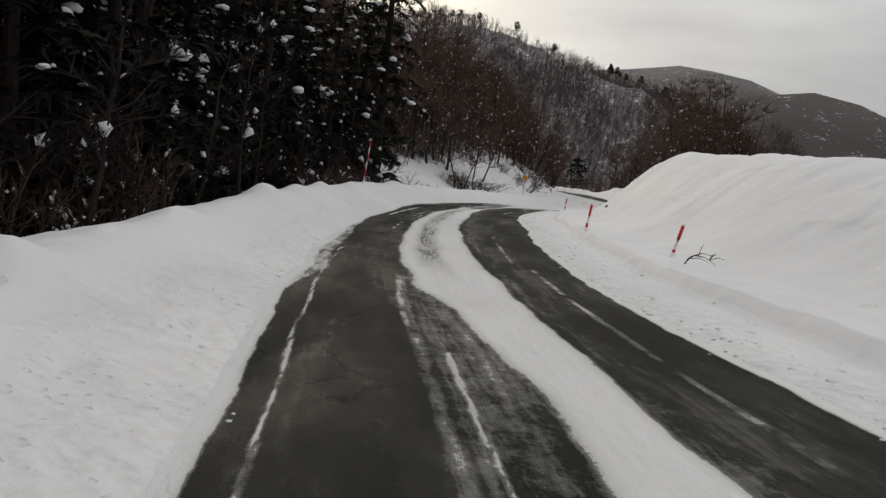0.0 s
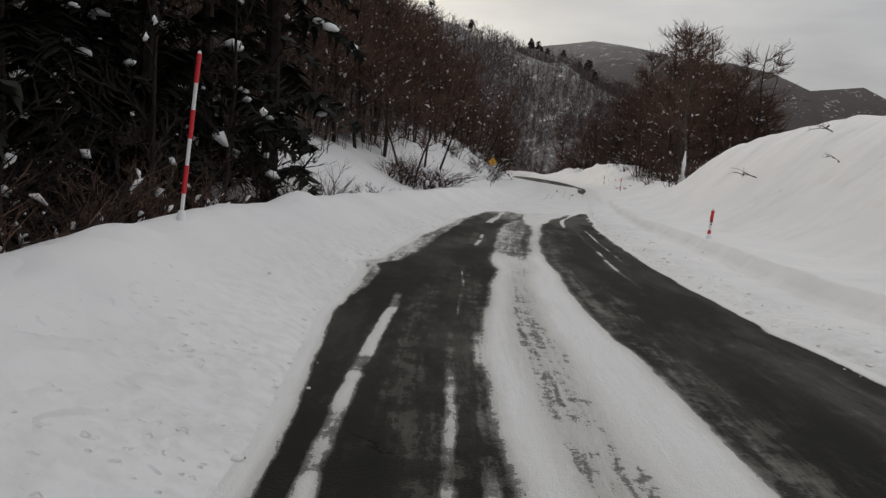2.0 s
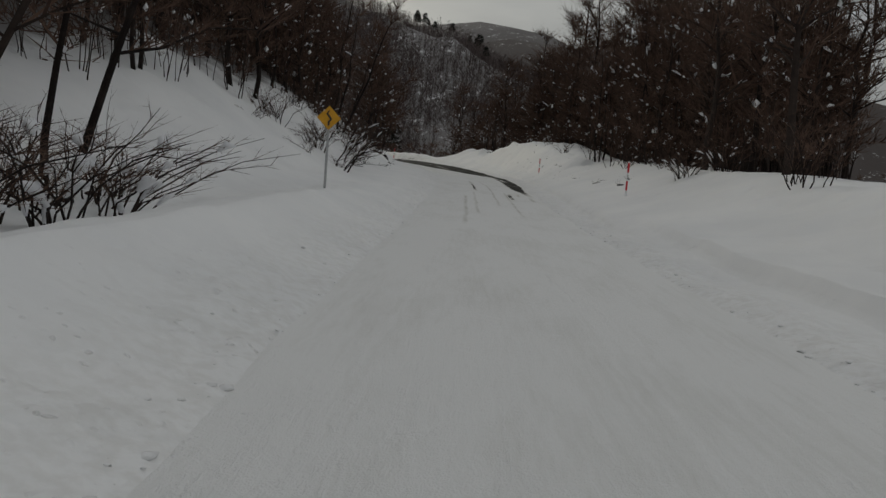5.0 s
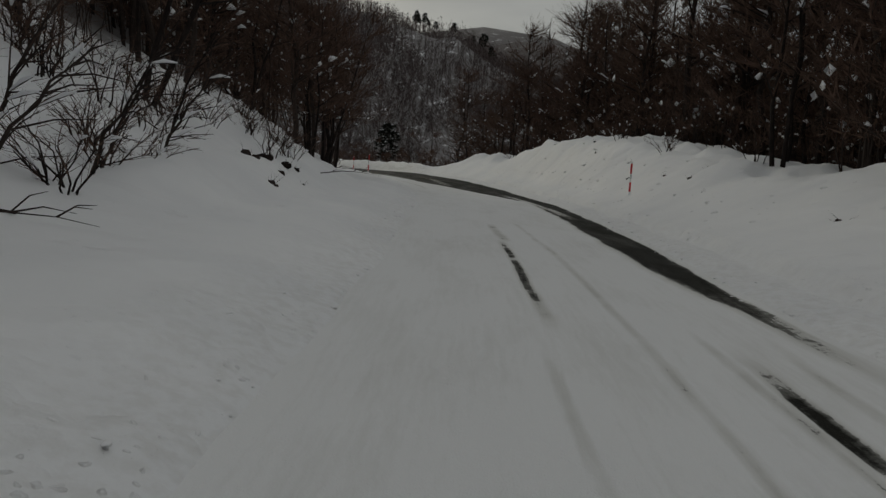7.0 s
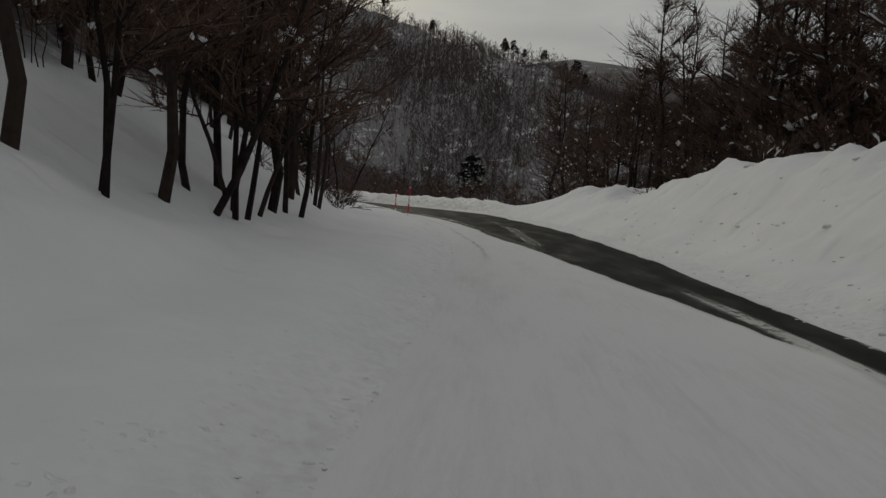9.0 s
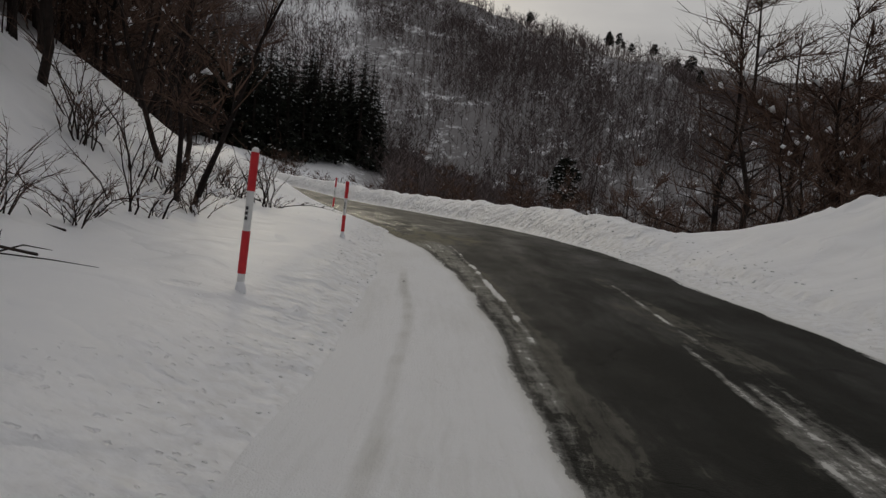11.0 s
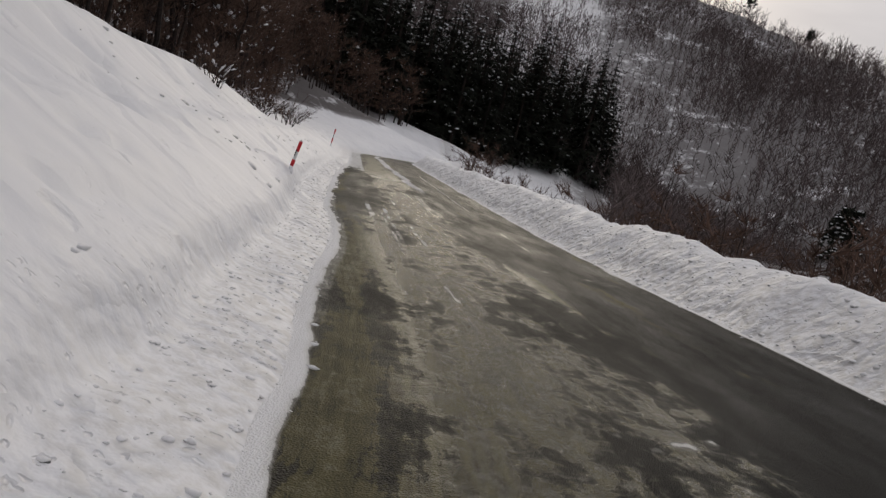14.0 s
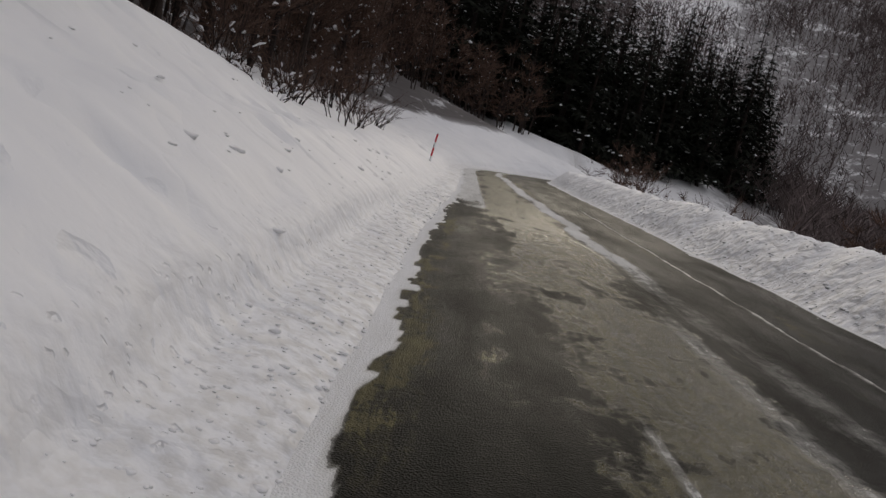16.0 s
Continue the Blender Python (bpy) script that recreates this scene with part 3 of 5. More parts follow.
rough = (1 - smooth(0.6, 1.8, o_all)) * 0.9 + 0.1 + 0.8 * smooth(150, 158, SS) * (side > 0) * (1 - smooth(1.5, 3, o_all))
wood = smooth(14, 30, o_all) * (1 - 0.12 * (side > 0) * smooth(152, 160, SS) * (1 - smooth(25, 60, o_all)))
# left of the first stretch: shade under the conifers, painted into the snow
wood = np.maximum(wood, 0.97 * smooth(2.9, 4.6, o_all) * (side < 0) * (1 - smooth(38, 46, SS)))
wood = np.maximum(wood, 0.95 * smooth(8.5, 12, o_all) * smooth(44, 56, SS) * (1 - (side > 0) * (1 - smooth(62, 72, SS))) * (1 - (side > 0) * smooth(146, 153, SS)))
near_hill = smooth(280, 330, P[..., 1]) * (1 - smooth(540, 580, P[..., 1])) * (1 - smooth(150, 190, P[..., 0]))
wood = wood * (1 - 0.16 * near_hill)
wood = wood * (1 - 0.02 * smooth(560, 600, P[..., 1]) - 0.07 * smooth(780, 860, P[..., 1]))
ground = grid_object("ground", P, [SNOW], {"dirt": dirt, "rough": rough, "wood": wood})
tagged(ground, "deep white snow with ploughed banks, wooded hills behind", "snow ground", kind="structure")

# the road itself, which dips nowhere below its snow edges
U = np.linspace(0, 1, 150)
lr, rr = edges_at(road_s)
lr, rr = lr - 0.2, rr + 0.2
RD = lr[:, None] * (1 - U) + rr[:, None] * U
RS = np.broadcast_to(road_s[:, None], RD.shape)
p, n = at_line(road_s)
RX = p[:, None, 0] + RD * n[:, None, 0]
RY = p[:, None, 1] + RD * n[:, None, 1]
dd = RD - bend(RS)


def stripe(d, a, b, soft=0.18):
    return smooth(a - soft, a + soft, d) * (1 - smooth(b - soft, b + soft, d))


def wander(s, d, size, seed):
    return size * fbm(s * 0.6, d * 0.0 + seed, 4, seed)


def thin(at, half, s0, s1, seed, sway=0.05, ends=0.8):
    """A narrow line of snow along the road that wanders and breaks off."""
    c = at + wander(RS, dd, sway, seed)
    breaks = smooth(-0.10, 0.10, fbm(RS * 1.7, 0.0 * RS + seed, 3, seed + 1))
    return (1 - smooth(half * 0.4, half * 1.3 + 0.02, np.abs(dd - c))) * smooth(s0 - ends, s0 + ends, RS) * (1 - smooth(s1 - ends, s1 + ends, RS)) * (0.58 + 0.34 * breaks)


ragged = RS + 7 * fbm(RS * 0.35, dd * 1.6, 3, 61)
first = 1 - smooth(52, 57, ragged)
mid_l = np.interp(RS, [0, 6, 8.5, 10, 11.4, 12.9, 15, 19, 24, 26, 30, 31.5, 34, 36, 40, 44, 48, 60], [1.5, 1.48, 1.3, 0.9, 0.82, 0.68, 0.58, 0.54, 0.42, 0.33, 0.35, 0.54, 0.56, 0.46, 0.42, 0.46, 0.8, 0.8]) + wander(RS, dd, 0.10, 71)
mid_r = np.interp(RS, [0, 11.5, 14.8, 20.8, 27, 31, 35, 41, 47, 52, 60], [2.3, 2.26, 1.98, 1.87, 1.65, 1.54, 1.44, 1.6, 1.65, 2.2, 2.4]) + wander(RS, dd, 0.10, 72)
width = mid_r - mid_l
cover = 0.97 * stripe(dd, mid_l, mid_r, 0.16)
# dirty rut inside the stripe, and the worn stretch past the notch
cover -= 0.43 * stripe(dd, mid_l + 0.20 * width, mid_l + 0.56 * width, 0.12) * smooth(10, 14, RS) * (1 - smooth(33, 35, RS))
cover -= 0.49 * stripe(dd, mid_l - 0.1, mid_l + 0.74 * width, 0.12) * smooth(33.2, 35.5, RS + 2.2 * (dd - 1.0)) * (1 - smooth(47, 51, RS))
cover -= 0.36 * stripe(dd, mid_l + 0.65 * width, mid_r, 0.15) * smooth(35, 37, RS) * (1 - smooth(42, 46, RS))
# grey smear on both sides of the stripe
cover = np.maximum(cover, 0.34 * stripe(dd, 0.75, mid_l, 0.12) * (1 - smooth(14, 17, RS)))
cover = np.maximum(cover, 0.30 * stripe(dd, mid_r, mid_r + 0.35, 0.2) * (1 - smooth(42, 46, RS)))
cover = np.maximum(cover, 0.40 * stripe(dd, 0.62, 0.80, 0.06) * (1 - smooth(10.5, 12, RS)))
for at, half, s0, s1, amp, seed in ((0.92, 0.022, 0, 15, 0.66, 73), (-0.36, 0.016, 0, 14.5, 0.72, 74), (0.68, 0.04, 6, 11, 0.6, 75), (3.07, 0.07, 4, 14, 0.50, 76), (2.75, 0.06, 14, 22, 0.48, 77),
                                    (0.14, 0.012, 29.5, 33.8, 0.66, 78), (0.22, 0.05, 36, 40, 0.6, 79), (2.84, 0.03, 36, 44, 0.66, 80), (2.55, 0.04, 33, 43, 0.62, 81), (0.15, 0.05, 19, 22, 0.6, 82), (0.28, 0.06, 23, 29.5, 0.56, 83), (-0.57, 0.06, 23.5, 31, 0.78, 113), (0.05, 0.04, 24.5, 29, 0.56, 114)):
    cover = np.maximum(cover, amp * thin(at, half, s0, s1, seed))
# speckled rim along the left edge
rim_w = np.interp(RS, [0, 9, 11, 16, 20, 22, 30, 35, 37, 42, 46, 50], [0.03, 0.03, 0.26, 0.24, 0.05, 0.05, 0.04, 0.40, 0.36, 0.24, 0.18, 0.14])
edge_l, edge_r = RD - lr[:, None] - 0.2, rr[:, None] - RD - 0.2
cover = np.maximum(cover, 0.50 * (1 - smooth(rim_w * 0.7, rim_w * 1.2, edge_l)) * (1 - smooth(44, 50, RS)))
# the end of the bare stretch: film, a white middle line, bare strips to the right
tail = smooth(43, 49, RS)
cover = np.maximum(cover, tail * (0.44 + 0.08 * smooth(48, 55, ragged)) * stripe(dd, -0.75, 0.8, 0.12) * (1 - 0.85 * stripe(dd, -0.52, -0.1, 0.08) * (1 - smooth(49.5, 50.6, RS))))
line_l, line_r = np.interp(RS, [44, 48, 52, 56], [0.04, 0.02, -0.20, -0.27]), np.interp(RS, [44, 48, 52, 56], [0.27, 0.18, -0.03, -0.16])
cover = np.maximum(cover, smooth(43.7, 44.4, RS) * 0.64 * stripe(dd, line_l + wander(RS, dd, 0.05, 118), line_r + wander(RS, dd, 0.05, 119), 0.03))
band_l = np.interp(RS, [44, 45, 47.6, 52, 56], [1.44, 1.18, 0.93, 0.82, 0.7]) + wander(RS, dd, 0.07, 120)
band_r = np.interp(RS, [44, 47, 50.6, 51.5, 54.6, 57], [1.5, 1.80, 1.84, 2.1, 2.25, 2.7]) + wander(RS, dd, 0.07, 121)
cover = np.maximum(cover, smooth(43.9, 44.5, RS) * 0.88 * stripe(dd, band_l, band_r, 0.07))
# two bare strips by the far wheel and a thin one between them
strip_l = np.interp(RS, [42, 45, 48.4, 50.4, 52.6, 57.5], [2.28, 2.33, 2.26, 2.33, 2.48, 2.86]) + wander(RS, dd, 0.05, 122)
strip_r = np.interp(RS, [42, 48, 52.4, 55, 58.5], [3.1, 3.1, 3.04, 3.12, 3.2])
cover = np.maximum(cover, smooth(43, 46, RS) * 0.78 * stripe(dd, strip_l - np.interp(RS, [44, 49, 50, 56], [0.10, 0.16, 0.10, 0.12]), strip_l, 0.03))
cover = np.maximum(cover, smooth(50, 51, RS) * 0.78 * stripe(dd, 1.9, np.interp(RS, [50, 52, 55], [2.06, 2.14, 2.22]), 0.04))
strip = stripe(dd, strip_l, strip_r, 0.05) * (1 - smooth(57.2, 58.6, RS + 0.8 * fbm(RS * 1.3, dd * 3, 2, 123)))
strip = np.maximum(strip, stripe(dd, strip_l - 0.30, strip_l - 0.13, 0.04) * (1 - smooth(53.6, 54.8, RS)) * smooth(48.5, 49.5, RS))
cover = np.maximum(cover, 0.10) * np.maximum(first, strip)
# snow left unbroken where the wind carries it over
drift = smooth(51, 55, ragged) * (1 - smooth(90, 102, RS)) * (1 - strip)
gap_l = np.interp(RS, [88, 96, 102, 106, 117, 128, 136, 150, 153, 160, 164, 167], [3.4, 2.7, 2.85, 3.1, 3.5, 1.9, 1.06, 0.88, 0.72, 0.28, -0.1, -0.7]) + wander(RS, dd, 0.12, 84)
packed = smooth(51, 55, ragged) * (1 - smooth(162, 170, RS)) * (1 - smooth(gap_l - 0.22, gap_l + 0.16, dd)) * (1 - strip)
marks = 0.0 * RS
for at, half, s0, s1, seed in ((0.62, 0.04, 80, 91, 85), (0.72, 0.06, 92.5, 99, 93), (0.82, 0.085, 99.6, 103.0, 86), (2.16, 0.08, 87.8, 91, 87), (2.58, 0.05, 90.2, 91.4, 92), (2.99, 0.08, 87.8, 89.6, 124), (2.0, 0.04, 80, 92, 88), (0.25, 0.05, 76, 88, 89), (-0.14, 0.06, 128, 152, 90), (1.45, 0.04, 84, 104, 91)):
    marks = np.maximum(marks, (0.72 if half > 0.045 and at > 0.3 else 0.42) * thin(at, half, s0, s1, seed))
cover = np.maximum(cover, np.maximum(packed, drift * (1 - 0.75 * stripe(dd, 2.75, 3.2, 0.15) * smooth(86, 97, RS))) * (1 - marks))
cover = np.maximum(cover, 0.56 * stripe(dd, 3.3, 3.7, 0.12) * smooth(104, 110, RS) * (1 - smooth(120, 128, RS)))
lane_c = 1.88 + 0.085 * (RS - 136)
for at, half, s0, s1, amp, seed in ((lane_c, 0.05, 132, 147, 0.56, 94), (lane_c + 0.35, 0.03, 133, 146, 0.54, 95), (lane_c + 0.15, 0.04, 140, 152, 0.52, 96), (1.18, 0.05, 146, 159, 0.70, 97),
                                    (0.62, 0.03, 152, 160, 0.6, 98), (0.40, 0.03, 165, 171.5, 0.60, 99), (0.85, 0.025, 171, 176, 0.57, 100), (0.98, 0.02, 165, 170, 0.6, 101), (1.10, 0.05, 186.5, 190.5, 0.59, 102), (0.70, 0.08, 190.8, 195, 0.74, 115), (1.12, 0.06, 190.5, 194, 0.66, 116), (1.45, 0.05, 194, 197, 0.56, 117),
                                    (1.5, 0.05, 186.5, 190.5, 0.57, 103), (1.02, 0.03, 186, 193, 0.56, 104), (1.3, 0.03, 180, 184, 0.5, 105), (4.0, 0.03, 189, 193, 0.5, 106)):
    cover = np.maximum(cover, amp * thin(at, half, s0, s1, seed))
cover = np.maximum(cover, 0.38 * stripe(dd, lane_c - 0.1, lane_c + 0.5, 0.15) * smooth(131, 135, RS) * (1 - smooth(142, 150, RS)))
cover = np.maximum(cover, 0.40 * stripe(dd, gap_l, 1.15, 0.12) * smooth(136, 142, RS) * (1 - smooth(158, 164, RS)))
cover = np.maximum(cover, 0.24 * (1 - smooth(0.35, 0.6, edge_l)) * smooth(158, 166, RS) * (1 - smooth(184, 192, RS)))
swerve = 3.1 - 0.02 * (RS - 195) + wander(RS, dd, 0.2, 107)
cover = np.maximum(cover, 0.78 * stripe(dd, swerve - 0.24, swerve + 0.24, 0.16) * smooth(197, 206, RS) * (0.82 + 0.18 * smooth(-0.1, 0.1, fbm(RS * 0.3, 0 * RS, 3, 108))))
cover = np.maximum(cover, 0.60 * (1 - smooth(0.01, 0.06, np.abs(dd - 4.05 - wander(RS, dd, 0.1, 112)))) * smooth(194, 199, RS) * (1 - smooth(216, 222, RS)))
cover = np.maximum(cover, 0.42 * stripe(dd, 2.4, 2.7, 0.1) * smooth(193, 196, RS) * (1 - smooth(199, 204, RS)))
cover = np.maximum(cover, 0.32 * stripe(dd, swerve - 0.15, swerve + 0.35, 0.2) * smooth(188, 196, RS))
cover = np.maximum(cover, 0.62 * stripe(dd, -0.5, 0.95, 0.15) * smooth(209, 213, RS + 3 * fbm(RS, dd * 2, 2, 109)))
cover = np.maximum(cover, 0.92 * (1 - smooth(-0.10, 0.03, edge_l + 0.14 * fbm(RS * 1.4, dd, 3, 110))))
cover = np.maximum(cover, 0.92 * (1 - smooth(-0.10, 0.03, edge_r + 0.14 * fbm(RS * 1.4, dd, 3, 111))))
cover = np.maximum(cover, 0.40 * (1 - smooth(0.10, 0.24, edge_l)) * smooth(176, 182, RS) * (1 - smooth(194, 197, RS)))
bites = np.clip(fbm(RS * 2.4, 0 * RS + 2.5, 4, 125) + 0.1, 0, 1) * (0.06 + 0.20 * smooth(186, 194, RS)) * smooth(150, 160, RS)
cover = np.maximum(cover, 0.90 * (1 - smooth(-0.02, 0.02, edge_l - bites)))
cover = np.maximum(cover, 0.95 * np.maximum(1 - smooth(-0.02, 0.03, edge_l), 1 - smooth(-0.02, 0.03, edge_r)))
late = smooth(150, 165, RS)
slush = 0.16 + 0.06 * smooth(130, 150, RS) + (0.20 * stripe(dd, mid_l - 0.8, mid_r + 1.0, 0.4) + 0.08 * (1 - smooth(30, 40, RS))) * first + 0.3 * stripe(dd, lane_c - 0.3, lane_c + 0.6, 0.3) * smooth(131, 136, RS) * (1 - smooth(146, 154, RS))
slush += 0.42 * tail * (1 - smooth(58, 64, RS))
slush += late * (-0.08 + 0.42 * stripe(dd, 0.5, 2.6, 0.5) + 0.30 * (1 - smooth(0.35, 0.55, edge_l)) + 0.04 * stripe(dd, 2.6, 4.2, 0.6) - 0.14 * smooth(2.5, 3.4, dd))
slush -= 0.34 * stripe(dd, 1.7, 2.7, 0.3) * smooth(162, 166, RS) * (1 - smooth(174, 178, RS)) + 0.30 * stripe(dd, 0.2, 1.08, 0.15) * smooth(190, 194, RS) * (1 - smooth(206, 210, RS))
slush += 0.28 * stripe(dd, -0.1, 0.9, 0.2) * smooth(168, 173, RS) * (1 - smooth(186, 190, RS))
slush += 0.4 * stripe(dd, gap_l, gap_l + 0.5, 0.15) * smooth(120, 134, RS) * (1 - smooth(160, 168, RS))
slush += 0.16 * stripe(dd, 1.2, 2.6, 0.2) * smooth(183, 189, RS)
for at, half, seed in ((3.1, 0.16, 131), (4.1, 0.22, 132), (4.9, 0.14, 133), (5.6, 0.2, 134)):
    band = stripe(dd, at - half - 0.03 * (RS - 180) + wander(RS, dd, 0.3, seed), at + half - 0.03 * (RS - 180) + wander(RS, dd, 0.3, seed + 5), 0.12)
    slush += 0.34 * late * band * smooth(-0.12, 0.12, fbm(RS * 0.16, dd * 0.4, 3, seed + 9))
for s0, tilt, d0, d1 in ((165.9, -0.15, 0.5, 1.9), (178.1, 0.3, 1.75, 2.6), (171.6, 0.2, 2.8, 4.6), (186.3, -0.3, 3.4, 5.2)):
    split = np.abs(RS - s0 - tilt * (dd - d0) - 0.22 * fbm(dd * 2.2, 0 * dd + s0, 3, 141))
    cover = np.maximum(cover, (0.58 if d1 < 3 else 0.46) * (1 - smooth(0.02, 0.11, split)) * stripe(dd, d0, d1, 0.05))
crust = smooth(164, 172, RS) * stripe(dd, 0.5, 2.9, 0.35) * (1 - 0.6 * smooth(203, 215, RS))
wet = 0.1 + 0.6 * smooth(140, 172, RS)
RZ = p[:, None, 2] + crossfall(RS) * RD + 0.012 * smooth(0.4, 0.6, cover) + 0.012 * fbm(RS * 0.5, RD * 2.0, 2, 21)
road = grid_object("road", np.stack([RX, RY, RZ], -1), [ROAD],
                   {"cover": cover, "slush": slush, "wet": wet, "crust": crust, "lane": np.stack([RS, RD, 0 * RD], -1)})
tagged(road, "narrow wet asphalt road under slush and packed snow", "road", kind="structure")


# ---- building blocks for things ----
class Shape:
    """Gathers points and faces for one mesh."""

    def __init__(self):
        self.v, self.f = [], []

    def tube(self, pts, radii, sides=5, cap=True):
        base = len(self.v)
        pts = [Vector(q) for q in pts]
        for i, q in enumerate(pts):
            t = (pts[min(i + 1, len(pts) - 1)] - pts[max(i - 1, 0)]).normalized()
            a = t.cross(Vector((0.31, 0.95, 0.05))).normalized()
            b = t.cross(a)
            for k in range(sides):
                w = 2 * math.pi * k / sides
                self.v.append(tuple(q + (a * math.cos(w) + b * math.sin(w)) * radii[i]))
        for i in range(len(pts) - 1):
            for k in range(sides):
                k2 = (k + 1) % sides
                self.f.append((base + i * sides + k, base + i * sides + k2, base + (i + 1) * sides + k2, base + (i + 1) * sides + k))
        if cap:
            self.f.append(tuple(base + (len(pts) - 1) * sides + k for k in range(sides)))
            self.f.append(tuple(base + k for k in reversed(range(sides))))

    def sliver(self, a, b, width):
        """A thin three-sided twig from a to b."""
        a, b = Vector(a), Vector(b)
        t = (b - a).normalized()
        u = t.cross(Vector((0.2, 0.4, 0.9))).normalized() * width
        w = t.cross(u)
        k = len(self.v)
        self.v += [tuple(a + u), tuple(a - u * 0.5 + w * 0.87), tuple(a - u * 0.5 - w * 0.87), tuple(b)]
        self.f += [(k, k + 1, k + 3), (k + 1, k + 2, k + 3), (k + 2, k, k + 3)]

    def twig(self, a, b, width, turn):
        """A finer twig: one long thin blade from a to b."""
        u = (b - a).normalized().cross(turn).normalized() * width
        k = len(self.v)
        self.v += [tuple(a + u), tuple(a - u), tuple(b)]
        self.f.append((k, k + 1, k + 2))

    def blob(self, at, rx, ry, rz, rng, detail=1):
        """A lump: a rough low ball, flatter below."""
        k = len(self.v)
        rings, sides = (2, 5) if detail == 1 else (5, 9)
        at = Vector(at)
        self.v.append(tuple(at + Vector((0, 0, rz))))
        for i in range(1, rings + 1):
            ph = math.pi * i / (rings + 1)
            for j in range(sides):
                th = 2 * math.pi * (j + 0.5 * (i % 2)) / sides
                g = 1 + rng.uniform(-0.25, 0.25)
                self.v.append(tuple(at + Vector((rx * math.sin(ph) * math.cos(th) * g, ry * math.sin(ph) * math.sin(th) * g, rz * math.cos(ph) * (1 if ph < 1.6 else 0.5) * g))))
        self.v.append(tuple(at - Vector((0, 0, rz * 0.5))))
        for j in range(sides):
            j2 = (j + 1) % sides
            self.f.append((k, k + 1 + j, k + 1 + j2))
            for i in range(rings - 1):
                a0, a1 = k + 1 + i * sides, k + 1 + (i + 1) * sides
                self.f.append((a0 + j, a1 + j, a1 + j2, a0 + j2))
            last = k + 1 + (rings - 1) * sides
            self.f.append((last + j2, last + j, len(self.v) - 1))

    def mesh(self, name, mat, shade=False):
        me = bpy.data.meshes.new(name)
        me.from_pydata(self.v, [], self.f)
        me.materials.append(mat)
        if shade:
            me.polygons.foreach_set("use_smooth", np.ones(len(me.polygons), bool))
        me.update()
        return me


def part(name, shape, mat, parent, label="", shade=False):
    ob = new(name, shape.mesh(name, mat, shade) if isinstance(shape, Shape) else shape)
    ob.parent = parent
    if label:
        tagged(ob, label)
    return ob


def spot(s, d, sink=0.0):
    q = land(s, d)
    return float(q[0]), float(q[1]), float(q[2]) - sink


